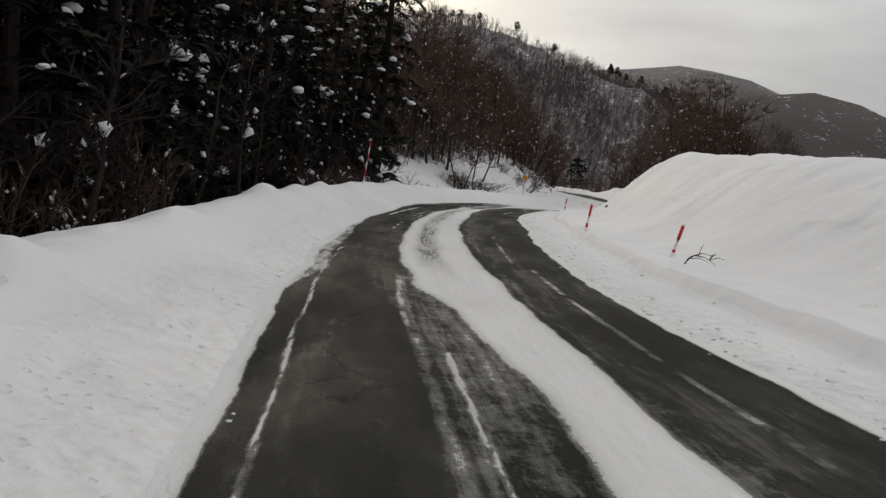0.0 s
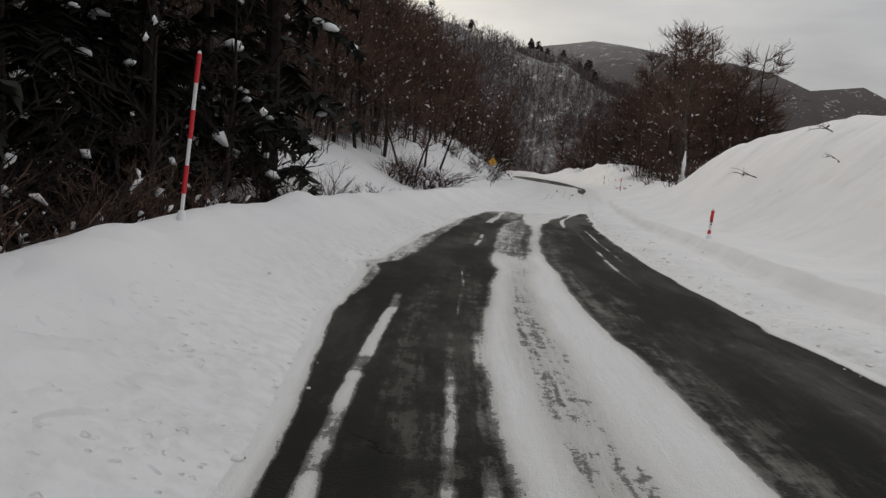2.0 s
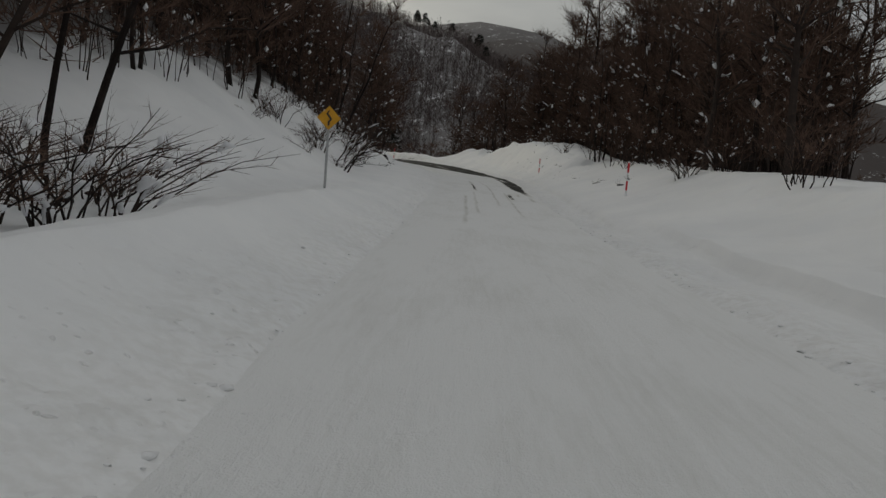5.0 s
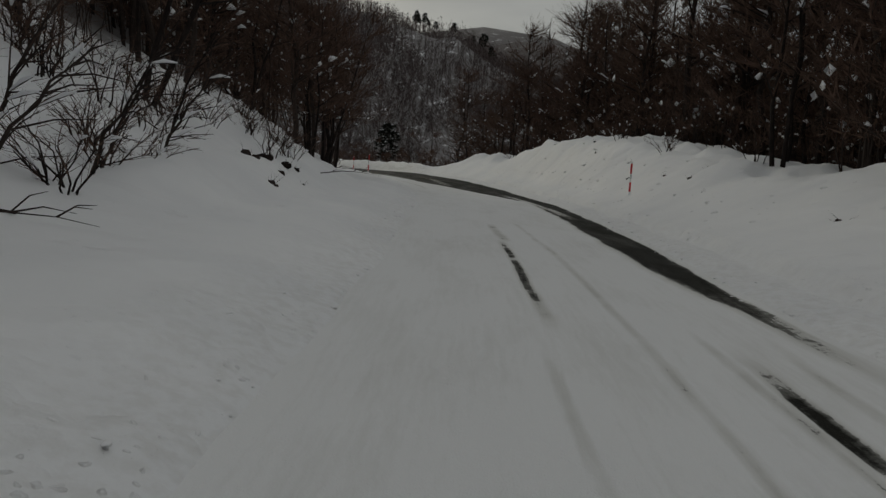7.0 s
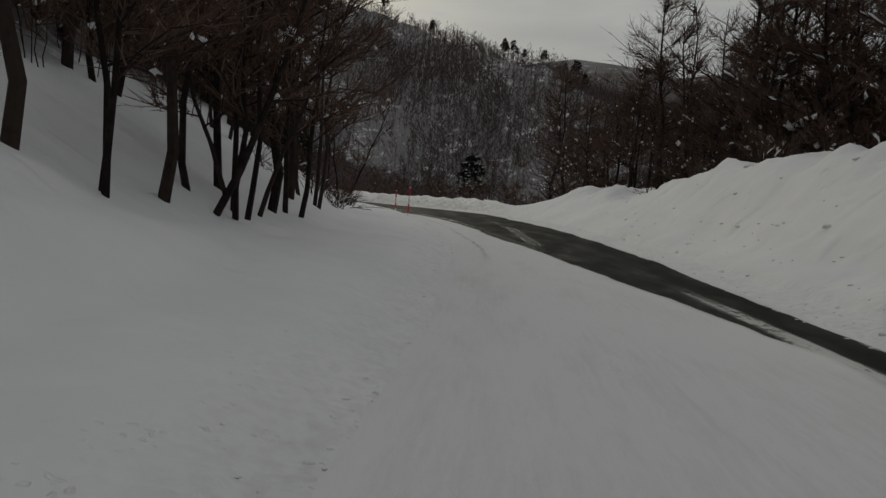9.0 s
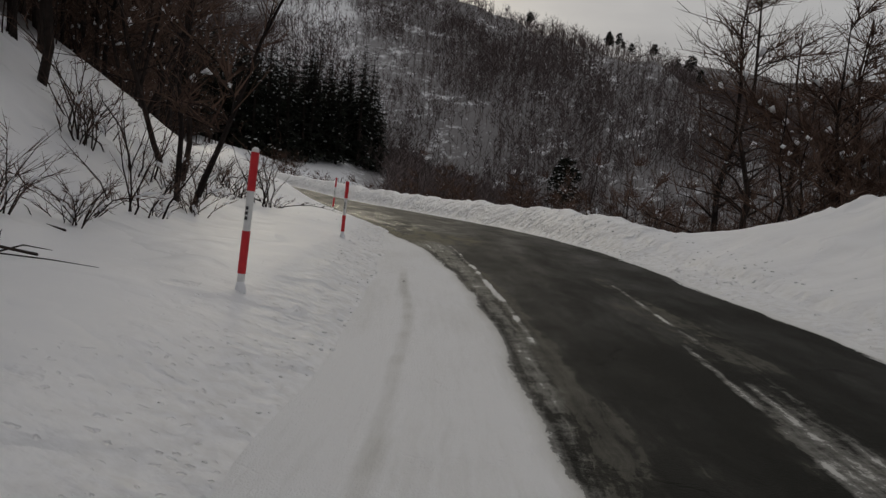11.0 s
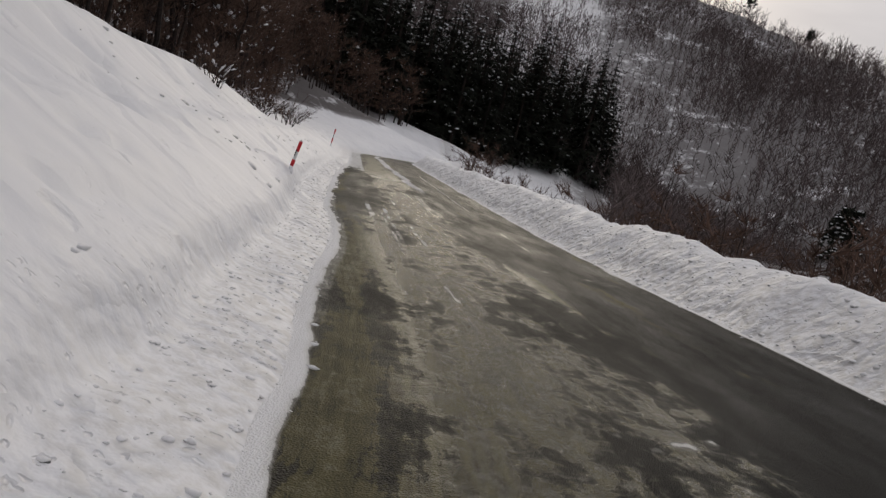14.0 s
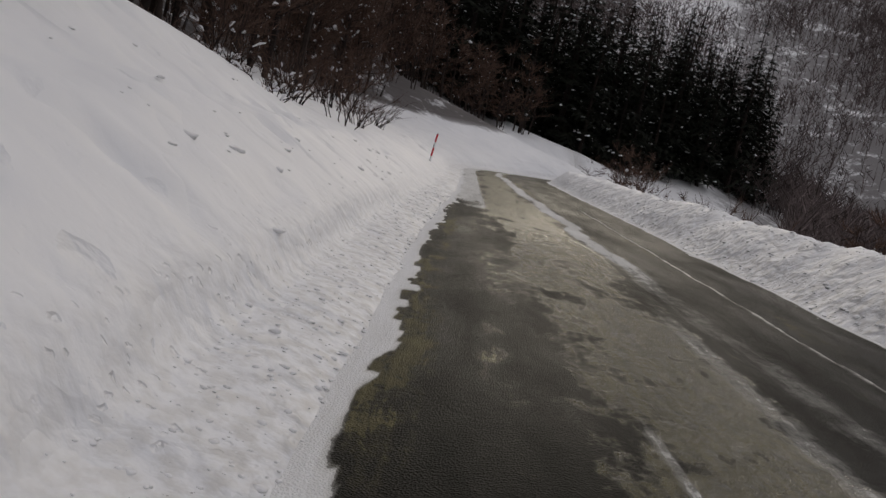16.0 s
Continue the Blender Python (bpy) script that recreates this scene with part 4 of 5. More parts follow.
# ---- trees ----
def bare_shapes(seed, height, spread, limbs, twigs, snow_lumps=10, stems=1, lean=0.0, twig_w=0.021):
    """Trunk with limbs, twigs and caught snow of one leafless tree."""
    rng = random.Random(seed)
    trunk, crown, snow = Shape(), Shape(), Shape()
    tips = []
    for st in range(stems):
        a0 = rng.uniform(0, 6.28)
        tilt = lean + (0.10 if stems > 1 else 0.03) * height
        top = Vector((math.cos(a0) * tilt, math.sin(a0) * tilt, height * rng.uniform(0.85, 1.0)))
        foot = Vector((math.cos(a0) * 0.25 * (stems > 1), math.sin(a0) * 0.25 * (stems > 1), -0.4))
        n = 7
        pts = [foot.lerp(top, i / n) + Vector((rng.uniform(-1, 1), rng.uniform(-1, 1), 0)) * 0.018 * height * (0 < i < n) for i in range(n + 1)]
        r0 = height * 0.0125 / (stems**0.35)
        trunk.tube(pts, [r0 * (1 - 0.88 * i / n) for i in range(n + 1)], 6)
        for _ in range(limbs // stems):
            h = rng.uniform(0.28, 0.97)
            i = min(int(h * n), n - 1)
            b0 = pts[i].lerp(pts[i + 1], h * n - i)
            az = rng.uniform(0, 6.28)
            ln = spread * (1.08 - h) ** 0.6 * rng.uniform(0.55, 1.0)
            up = rng.uniform(0.35, 1.1)
            q = [b0]
            for k in range(1, 4):
                q.append(q[-1] + Vector((math.cos(az) * ln / 3, math.sin(az) * ln / 3, up * ln / 3 * (1.0 - 0.18 * k))) + Vector((rng.uniform(-1, 1), rng.uniform(-1, 1), rng.uniform(-1, 1))) * 0.07 * ln)
            r = r0 * (1 - 0.85 * h) * 0.55
            trunk.tube(q, [r, r * 0.7, r * 0.45, r * 0.15], 3, False)
            tips.append(q)
    for _ in range(twigs):
        q = rng.choice(tips)
        k = rng.randint(0, 2)
        a = q[k].lerp(q[k + 1], rng.random())
        ln = spread * rng.uniform(0.16, 0.42)
        b = a + ((q[3] - q[0]).normalized() * 0.6 + Vector((rng.uniform(-1, 1), rng.uniform(-1, 1), rng.uniform(-0.25, 1.15))) * 0.75) * ln
        turn = Vector((rng.uniform(-1, 1), rng.uniform(-1, 1), rng.uniform(-1, 1)))
        crown.twig(a, b, twig_w * rng.uniform(0.7, 1.3), turn)
        for _ in range(2 if twigs > 250 else 1):
            c = a.lerp(b, rng.uniform(0.3, 0.8))
            crown.twig(c, c + (b - a) * 0.35 + Vector((rng.uniform(-1, 1), rng.uniform(-1, 1), rng.uniform(-0.4, 1))) * ln * 0.4, twig_w * 0.7, turn)
    for _ in range(snow_lumps):
        q = rng.choice(tips)
        k = rng.randint(0, 2)
        a = q[k].lerp(q[k + 1], rng.random())
        w = (0.03 + 0.06 * rng.random() + 0.11 * rng.random() ** 5) * (spread / 3.0) ** 0.5
        b = a.lerp(q[k + 1], rng.uniform(0.4, 0.95)) if rng.random() < 0.75 else a + (q[k + 1] - a) * 0.15
        up = Vector((0, 0, w * 0.6))
        bow = Vector((rng.uniform(-1, 1), rng.uniform(-1, 1), rng.uniform(0, 1))) * w * 0.5
        snow.tube([a + up * 0.6, a.lerp(b, rng.uniform(0.3, 0.7)) + up + bow, b + up * 0.5], [w * 0.4, w * rng.uniform(0.8, 1.2), w * 0.25], 4)
    return trunk, crown, snow


def bare_tree(seed, height, spread, limbs, twigs, bark, label, snow_lumps=10, stems=1, lean=0.0, name="bare_tree", twig_w=0.021):
    trunk, crown, snow = bare_shapes(seed, height, spread, limbs, twigs, snow_lumps, stems, lean, twig_w)
    tree = tagged(new(name, trunk.mesh("trunk", bark)), label, "tree")
    tagged(part("crown", crown, TWIG, tree, "bare brown twigs"), kind="stuff")
    if snow.v:
        tagged(part("snow", snow, CLUMP, tree, "clumps of snow on the limbs", True), kind="stuff")
    return tree


def triangles(shape):
    out = []
    for f in shape.f:
        out += [(f[0], f[k], f[k + 1]) for k in range(1, len(f) - 1)]
    return np.array(shape.v, float), np.array(out, np.int64)


def joined_wood(name, kinds, places, rng, label, low=0.8, high=1.2):
    """One mesh of many trees: kinds are lists of (shape, material number), places are (x, y, z)."""
    packs = [[(*triangles(sh), m) for sh, m in kind if sh.v] for kind in kinds]
    vs, fs, ms, base = [], [], [], 0
    for n, (x, y, z) in enumerate(places):
        g, a = rng.uniform(low, high), rng.uniform(0, 6.28)
        turn = np.array([[math.cos(a), -math.sin(a), 0], [math.sin(a), math.cos(a), 0], [0, 0, 1]]) * g
        for v, f, m in packs[n % len(packs)]:
            vs.append(v @ turn.T + (x, y, z))
            fs.append(f + base)
            ms.append(np.full(len(f), m, np.int32))
            base += len(v)
    v, f, m = np.concatenate(vs), np.concatenate(fs), np.concatenate(ms)
    me = bpy.data.meshes.new(name)
    me.vertices.add(len(v))
    me.vertices.foreach_set("co", v.reshape(-1))
    me.loops.add(f.size)
    me.loops.foreach_set("vertex_index", f.reshape(-1).astype(np.int32))
    me.polygons.add(len(f))
    me.polygons.foreach_set("loop_start", (np.arange(len(f)) * 3).astype(np.int32))
    for mat in (BARK, TWIG, CLUMP, NEEDLE):
        me.materials.append(mat)
    me.polygons.foreach_set("material_index", m)
    me.update(calc_edges=True)
    return tagged(new(name, me), label, "woods", kind="stuff")


def conifer(seed, height, spread, label, lumps=40, low=0.12, name="conifer", sprays=8, step=0.047):
    rng = random.Random(seed)
    trunk, crown, snow = Shape(), Shape(), Shape()
    trunk.tube([(0, 0, -0.5), (0.05, 0, height * 0.4), (0, 0.04, height * 0.8), (0, 0, height)], [height * 0.014, height * 0.010, height * 0.004, 0.01], 7)
    z = height * low
    spots = []
    while z < height * 0.99:
        k = z / height
        reach = spread * (1 - k) ** 0.75 * rng.uniform(0.75, 1.1) + 0.15
        for _ in range(6):
            az = rng.uniform(0, 6.28)
            ln = reach * rng.uniform(0.6, 1.1)
            dirv = Vector((math.cos(az), math.sin(az), 0))
            a = Vector((0, 0, z))
            mid = a + dirv * ln * 0.55 + Vector((0, 0, 0.10 * ln))
            tip = a + dirv * ln + Vector((0, 0, -0.22 * ln))
            trunk.sliver(a, mid, 0.03)
            trunk.twig(mid, tip, 0.015, Vector((0.1, 0.2, 1)))
            across = Vector((-dirv.y, dirv.x, 0))
            for j in range(sprays):
                f = 0.25 + 0.75 * (j + rng.random()) / sprays
                c = a.lerp(mid, f / 0.55) if f < 0.55 else mid.lerp(tip, (f - 0.55) / 0.45)
                for sgn in (-1, 1):
                    w = ln * rng.uniform(0.16, 0.34) * (1.15 - 0.5 * f) * (7 / sprays) ** 0.5
                    e = c + across * sgn * w + dirv * w * 0.5 + Vector((0, 0, -rng.uniform(0.05, 0.5) * w))
                    b = len(crown.v)
                    crown.v += [tuple(c - dirv * 0.085 * ln), tuple(c + dirv * 0.085 * ln), tuple(e)]
                    crown.f.append((b, b + 1, b + 2))
                    crown.v += [tuple(c), tuple(c + dirv * 0.08 * ln + Vector((0, 0, -0.25 * w))), tuple(e + Vector((0, 0, -0.45 * w)))]
                    crown.f.append((b + 3, b + 4, b + 5))
            spots.append((mid, tip, ln))
        z += height * rng.uniform(0.8, 1.25) * step
    for _ in range(lumps):
        m, tip, ln = rng.choice(spots)
        c = m.lerp(tip, rng.uniform(0.2, 1.0))
        w = 0.045 + 0.24 * rng.random() ** 3
        for _ in range(2 if w > 0.1 else 1):
            c = c + Vector((rng.uniform(-1, 1), rng.uniform(-1, 1), rng.uniform(-0.6, 0.3))) * w * 0.9
            g = w * rng.uniform(0.5, 0.9)
            snow.blob(c + Vector((0, 0, g * 0.4)), g * rng.uniform(0.9, 1.8), g * rng.uniform(0.9, 1.4), g * rng.uniform(0.6, 1.0), rng)
    tree = tagged(new(name, trunk.mesh("trunk", BARK)), label, "tree")
    tagged(part("crown", crown, NEEDLE, tree, "dark drooping needles"), kind="stuff")
    tagged(part("snow", snow, CLUMP, tree, "clumps of snow on the boughs", True), kind="stuff")
    return tree


def plant(kinds, places, rng, group, low=0.85, high=1.15):
    """Sets the first tree of each kind and copies of it at the places (x, y, z)."""
    used = set()
    for n, (x, y, z) in enumerate(places):
        k = n % len(kinds)
        g = rng.uniform(low, high)
        m = Matrix.Translation((x, y, z)) @ Matrix.Rotation(rng.uniform(0, 6.28), 4, "Z") @ Matrix.Rotation(rng.uniform(-0.06, 0.06), 4, "X")
        if k not in used:
            used.add(k)
            ob = kinds[k]
            ob.matrix_world = m
        else:
            ob = copy_thing(kinds[k], m)
        ob.scale = (g, g, g * rng.uniform(0.92, 1.1))
        tagged(ob, group=group)


def scatter(rng, count, s0, s1, d0, d1, gap, keep=None):
    out, spots = [], []
    tries = 0
    while len(out) < count and tries < count * 30:
        tries += 1
        s, d = rng.uniform(s0, s1), rng.uniform(d0, d1)
        if keep and not keep(s, d):
            continue
        if any((s - a) ** 2 + (d - b) ** 2 < gap**2 for a, b in spots):
            continue
        spots.append((s, d))
        out.append(spot(s, d, 0.1))
    return out


rng = random.Random(7)
cedars = [conifer(100 + i, h, w, "tall dark conifer with clumps of snow on its boughs", n, lo)
          for i, (h, w, n, lo) in enumerate(((17, 3.0, 60, 0.06), (15, 2.9, 70, 0.03), (19, 3.3, 56, 0.07), (14, 2.8, 76, 0.02)))]
plant(cedars, scatter(rng, 100, -14, 50, -27, -6.9, 2.0), rng, "conifers beyond the bank")
BROWN = "leafless brown tree with snow caught on its limbs"
browns = [bare_tree(200 + i, h, w, 26, tw, BARK, BROWN, sn, st) for i, (h, w, tw, sn, st) in
          enumerate(((10, 3.0, 560, 22, 1), (9, 2.8, 600, 28, 2), (12, 3.4, 560, 20, 1), (8, 2.6, 620, 26, 3), (11, 3.0, 560, 20, 1)))]
left_wood = scatter(rng, 110, 46, 178, -18, -7.6, 1.5, lambda s, d: d < -9.2 - 2.2 * math.exp(-((s - 60) / 9) ** 2) + 1.4 * smooth(140, 160, s))
right_wood = scatter(rng, 70, 77, 164, 9.0, 18, 1.5, lambda s, d: not (108 < s < 150 and d < 12.5) and not (s >= 150 and d < 11.5) and s > 77 + (d - 9) * 1.7)
late_wood = scatter(rng, 36, 178, 262, -15, -7.5, 1.6)
bend_wood = [spot(a, b, 0.1) for a, b in ((117.5, -6.2), (119, -5.6), (121.5, -5.9), (124, -5.3), (126, -6.4), (127.5, -5.6), (129.5, -5.5), (132, -6.0), (134, -5.6))]
plant(browns, bend_wood + left_wood + right_wood + late_wood, rng, "leafless trees on the slopes", 0.75, 1.15)
FULL_KINDS = [list(zip(bare_shapes(220 + i, h, w, 26, tw, sn, st, 0.0, 0.026), (0, 1, 2))) for i, (h, w, tw, sn, st) in
              enumerate(((10, 3.0, 420, 20, 1), (9, 2.8, 440, 24, 2), (12, 3.4, 420, 18, 1)))]
joined_wood("roadside_woods", FULL_KINDS, scatter(rng, 95, 48, 200, -22, -9.6, 1.4) + scatter(rng, 60, 92, 162, 11.5, 22, 1.4, lambda s, d: s > 77 + (d - 9) * 1.7 and not (108 < s < 150 and d < 12.5)) + scatter(rng, 60, 178, 285, -24, -8.5, 1.4),
            rng, "dense leafless brown trees flecked with clumps of snow")
lofty = [bare_tree(240 + i, h, 3.8, 26, 760, BARK, "tall leafless tree standing behind the snow mound", 26, 1, 0.5) for i, h in enumerate((15, 17))]
plant(lofty, scatter(rng, 26, 106, 152, 12.4, 19, 1.8), rng, "tall trees behind the mound")
slanted = [bare_tree(245 + i, h, 2.8, 22, 360, BARK, "leaning leafless tree on the snowy slope", 10, 2, 2.2) for i, h in enumerate((9, 7.5))]
plant(slanted, [spot(s, d, 0.1) for s, d in ((123, -5.8), (125.5, -5.6), (103, -7.3), (118, -8.4), (110, -8.6), (154.5, -4.7), (165, -8.3), (167, -8.8), (158.5, -5.6), (67, -7.2), (69, -6.6), (146, -7.6))], rng, "leaning trees over the road")
WOOD_KINDS = [list(zip(bare_shapes(260 + i, h, w, 10, tw, sn, st, 0.0, 0.044), (0, 1, 2))) for i, (h, w, tw, sn, st) in
              enumerate(((9, 3.0, 140, 4, 1), (7, 2.6, 150, 5, 2), (11, 3.2, 140, 3, 1), (5, 2.2, 150, 5, 3)))]
deep = scatter(rng, 280, 50, 205, -46, -13, 1.5) + scatter(rng, 160, 92, 158, 14, 42, 1.5, lambda s, d: s > 77 + (d - 9) * 1.7) + scatter(rng, 200, 205, 292, -45, -9, 1.4)
deep += scatter(rng, 60, -20, 50, -50, -26, 2.0)
joined_wood("undergrowth", [list(zip(bare_shapes(280 + i, h, w, 14, tw, 7, 5, 0.4, 0.019), (0, 1, 2))) for i, (h, w, tw) in enumerate(((3.4, 2.2, 170), (2.6, 1.9, 160)))],
            scatter(rng, 230, 46, 205, -17, -8.6, 0.8, lambda s, d: d < -9.4 - 1.6 * math.exp(-((s - 60) / 9) ** 2) or s < 62) + scatter(rng, 130, 80, 152, 9.4, 17, 0.8, lambda s, d: not (106 < s and d < 11.6) and s > 77 + (d - 9) * 1.7)
            + scatter(rng, 60, 205, 262, -14, -7, 0.9) + scatter(rng, 260, 156, 262, 8.8, 34, 1.0, lambda s, d: d > 9.2 + 0.02 * (s - 158)), rng, "brown thicket of bare saplings under the trees")
# twigs in dark bark colour instead of brown, to paint in the conifers' shade
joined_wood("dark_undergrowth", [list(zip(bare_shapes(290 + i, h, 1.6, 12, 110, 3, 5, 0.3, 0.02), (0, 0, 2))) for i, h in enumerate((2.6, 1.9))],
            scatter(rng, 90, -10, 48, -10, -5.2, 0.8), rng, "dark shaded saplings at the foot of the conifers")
gully = random.Random(77)
deep += scatter(gully, 230, 138, 262, 30, 78, 1.8)
near_bend = P.reshape(-1, 3)
near_bend = near_bend[(near_bend[:, 0] > -64) & (near_bend[:, 0] < -17) & (near_bend[:, 1] > 256) & (near_bend[:, 1] < 300)]
deep += [tuple(near_bend[rng.randrange(len(near_bend))]) for _ in range(130)]
joined_wood("hillside_woods", WOOD_KINDS, deep, rng, "dense brown leafless woods with flecks of snow")
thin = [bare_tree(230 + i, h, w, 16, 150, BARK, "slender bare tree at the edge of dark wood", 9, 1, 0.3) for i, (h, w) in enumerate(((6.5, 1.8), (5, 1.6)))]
# darker copy of the brown twigs, the wood's shade put into their colour
SHADED_TWIG = island("shaded_twigs", (0.012, 0.009, 0.008), (0.035, 0.026, 0.022))
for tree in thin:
    tree.children[0].data.materials[0] = SHADED_TWIG
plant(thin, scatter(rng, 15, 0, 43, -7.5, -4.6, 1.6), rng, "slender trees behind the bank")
stand = [conifer(300 + i, h, w, "dark conifer in a dense plantation", n, lo, "conifer", 3, 0.045) for i, (h, w, n, lo) in enumerate(((26, 5.0, 60, 0.08), (23, 4.8, 66, 0.05)))]
places = []
while len(places) < 175:
    k, off = rng.random(), rng.uniform(0, 32)
    x, y = -27 + 38 * k + rng.uniform(-1, 1) - off * 0.7, 287 + 73 * k + off * 0.9
    places.append((x, y, float(hills(np.array(x), np.array(y))) - 0.2))
plant(stand, places, rng, "conifer plantation by the next bend")
plant([bare_tree(410, 15, 4.2, 30, 420, BARK, "tall bare tree below the road with fine branches", 8, 1, 0.4)], scatter(rng, 5, 163, 170, 14.5, 18.5, 1.6), rng, "tall trees below the road")
birch = bare_tree(400, 8.6, 2.4, 26, 360, BIRCH_BARK, "tall bare tree with snow packed against its trunk", 6, 1, 0.2)
birch.matrix_world = Matrix.Translation(spot(66.4, 8.25, 0.1))
crust_on = Shape()
crust_on.tube([(-0.08, -0.1, -0.1), (-0.1, -0.1, 0.25), (-0.07, -0.06, 0.6), (-0.06, -0.07, 1.1), (-0.03, -0.05, 1.8)], [0.22, 0.19, 0.10, 0.11, 0.02], 9)
part("trunk_snow", crust_on, CLUMP, birch, "snow packed against the trunk", True)

# ---- snow poles along the road ----
def snow_pole(height, bands, r=0.042):
    core = Shape()
    core.tube([(0, 0, -0.4), (0, 0, height)], [r, r], 14)
    pole = new("snow_pole", core.mesh("snow_pole", WHITE, False))
    tagged(pole, "red and white banded snow pole standing in the roadside snow", "snow pole", "snow poles along the road")
    for a, b in bands:
        t = Shape()
        t.tube([(0, 0, a), (0, 0, b)], [r + 0.004, r + 0.004], 14)
        part("band", t, RED, pole, "red reflective band")
    cap = Shape()
    cap.tube([(0, 0, height), (0, 0, height + 0.02), (0, 0, height + 0.035)], [r + 0.002, r * 0.9, r * 0.4], 14)
    part("cap", cap, WHITE, pole)
    return pole


def print_bars(pole, z0, facing):
    for k in range(3):
        t = Shape()
        c = Vector((math.cos(facing), math.sin(facing), 0)) * 0.0445
        a = Vector((-math.sin(facing), math.cos(facing), 0)) * 0.014
        u = Vector((0, 0, 0.016))
        q = Vector((0, 0, z0 + 0.05 * k))
        t.v = [tuple(q + c - a - u), tuple(q + c + a - u), tuple(q + c + a + u), tuple(q + c - a + u)]
        t.v += [tuple(Vector(w) * 1.0 + c * 0.03) for w in t.v]
        t.f = [(4, 5, 6, 7), (0, 1, 5, 4), (1, 2, 6, 5), (2, 3, 7, 6), (3, 0, 4, 7)]
        part("marking", t, INK, pole, "small dark printed character")


# place along and beside the road, top above the road, red bands as shares of the height, lean
POLES = [(15.8, 6.12, 1.07, ((0.02, 0.26), (0.56, 0.99)), 12), (23.1, 5.44, 1.13, ((0.03, 0.3), (0.58, 0.99)), 6), (38.8, 4.95, 0.97, ((0.03, 0.32), (0.6, 0.99)), 4),
         (30.5, -2.95, 2.45, ((0.17, 0.34), (0.5, 0.67), (0.83, 1.0)), 4), (84.0, 5.8, 1.9, ((0.18, 0.45), (0.7, 0.98)), 0), (111.8, 6.15, 1.78, ((0.1, 0.4), (0.66, 0.98)), 0),
         (146.4, -1.79, 1.70, ((0.14, 0.44), (0.72, 0.99)), 2), (155.1, -1.45, 1.46, ((0.12, 0.40), (0.70, 0.99)), 1), (173.3, -1.0, 1.72, ((0.16, 0.42), (0.72, 0.99)), 2),
         (190.5, -1.25, 1.29, ((0.08, 0.38), (0.66, 0.99)), 10), (223.0, -1.2, 1.6, ((0.2, 0.5), (0.7, 1.0)), 5)]
for s, d, top, shares, lean in POLES:
    x, y, z = spot(s, d, 0.02)
    h = min(max(top + float(at_line(s)[0][2]) - z, 0.6), 1.8)
    slim = top > 2
    pole = snow_pole(h, [(a * h, b * h) for a, b in shares], 0.021 if slim else 0.030 if s < 130 else 0.037 if s < 150 else 0.033)
    if not slim:
        print_bars(pole, 0.53 * h, -1.75)
    foot = Shape()
    foot.tube([(0, 0, -0.1), (0.01, -0.01, 0.03), (0.0, 0.0, 0.12)], [0.075, 0.06, 0.036], 9)
    part("snow_foot", foot, CLUMP, pole, "snow heaped against the foot", True)
    pole.matrix_world = Matrix.Translation((x, y, z)) @ Matrix.Rotation(radians(lean), 4, "Y")

# ---- winding-road warning sign ----
post = Shape()
post.tube([(0, 0, -0.5), (0, 0, 2.1)], [0.035, 0.035], 12)
sign = tagged(new("road_sign", post.mesh("road_sign", METAL)), "yellow diamond warning sign on a steel post in snow", "road sign")
plate = Shape()
plate.v = [(0.32 * x, y, 1.95 + 0.32 * z) for y in (-0.045, -0.055) for x, z in ((0, -1), (1, 0), (0, 1), (-1, 0))]
plate.f = [(0, 1, 2, 3), (7, 6, 5, 4)] + [(i, i + 4, (i + 1) % 4 + 4, (i + 1) % 4) for i in range(4)]
part("plate", plate, YELLOW, sign, "yellow diamond plate")
curve = Shape()
wig = [(0.0, -0.2), (0.0, -0.1), (0.06, -0.03), (0.0, 0.05), (-0.05, 0.11), (0.0, 0.2)]
curve.tube([(a, -0.062, 1.95 + b) for a, b in wig], [0.028] * 5 + [0.01], 6)
part("symbol", curve, INK, sign, "black winding arrow")
x, y, z = spot(77.5, -3.6, 0.05)
sign.matrix_world = Matrix.Translation((x, y, z)) @ Matrix.Rotation(radians(-8), 4, "Z")

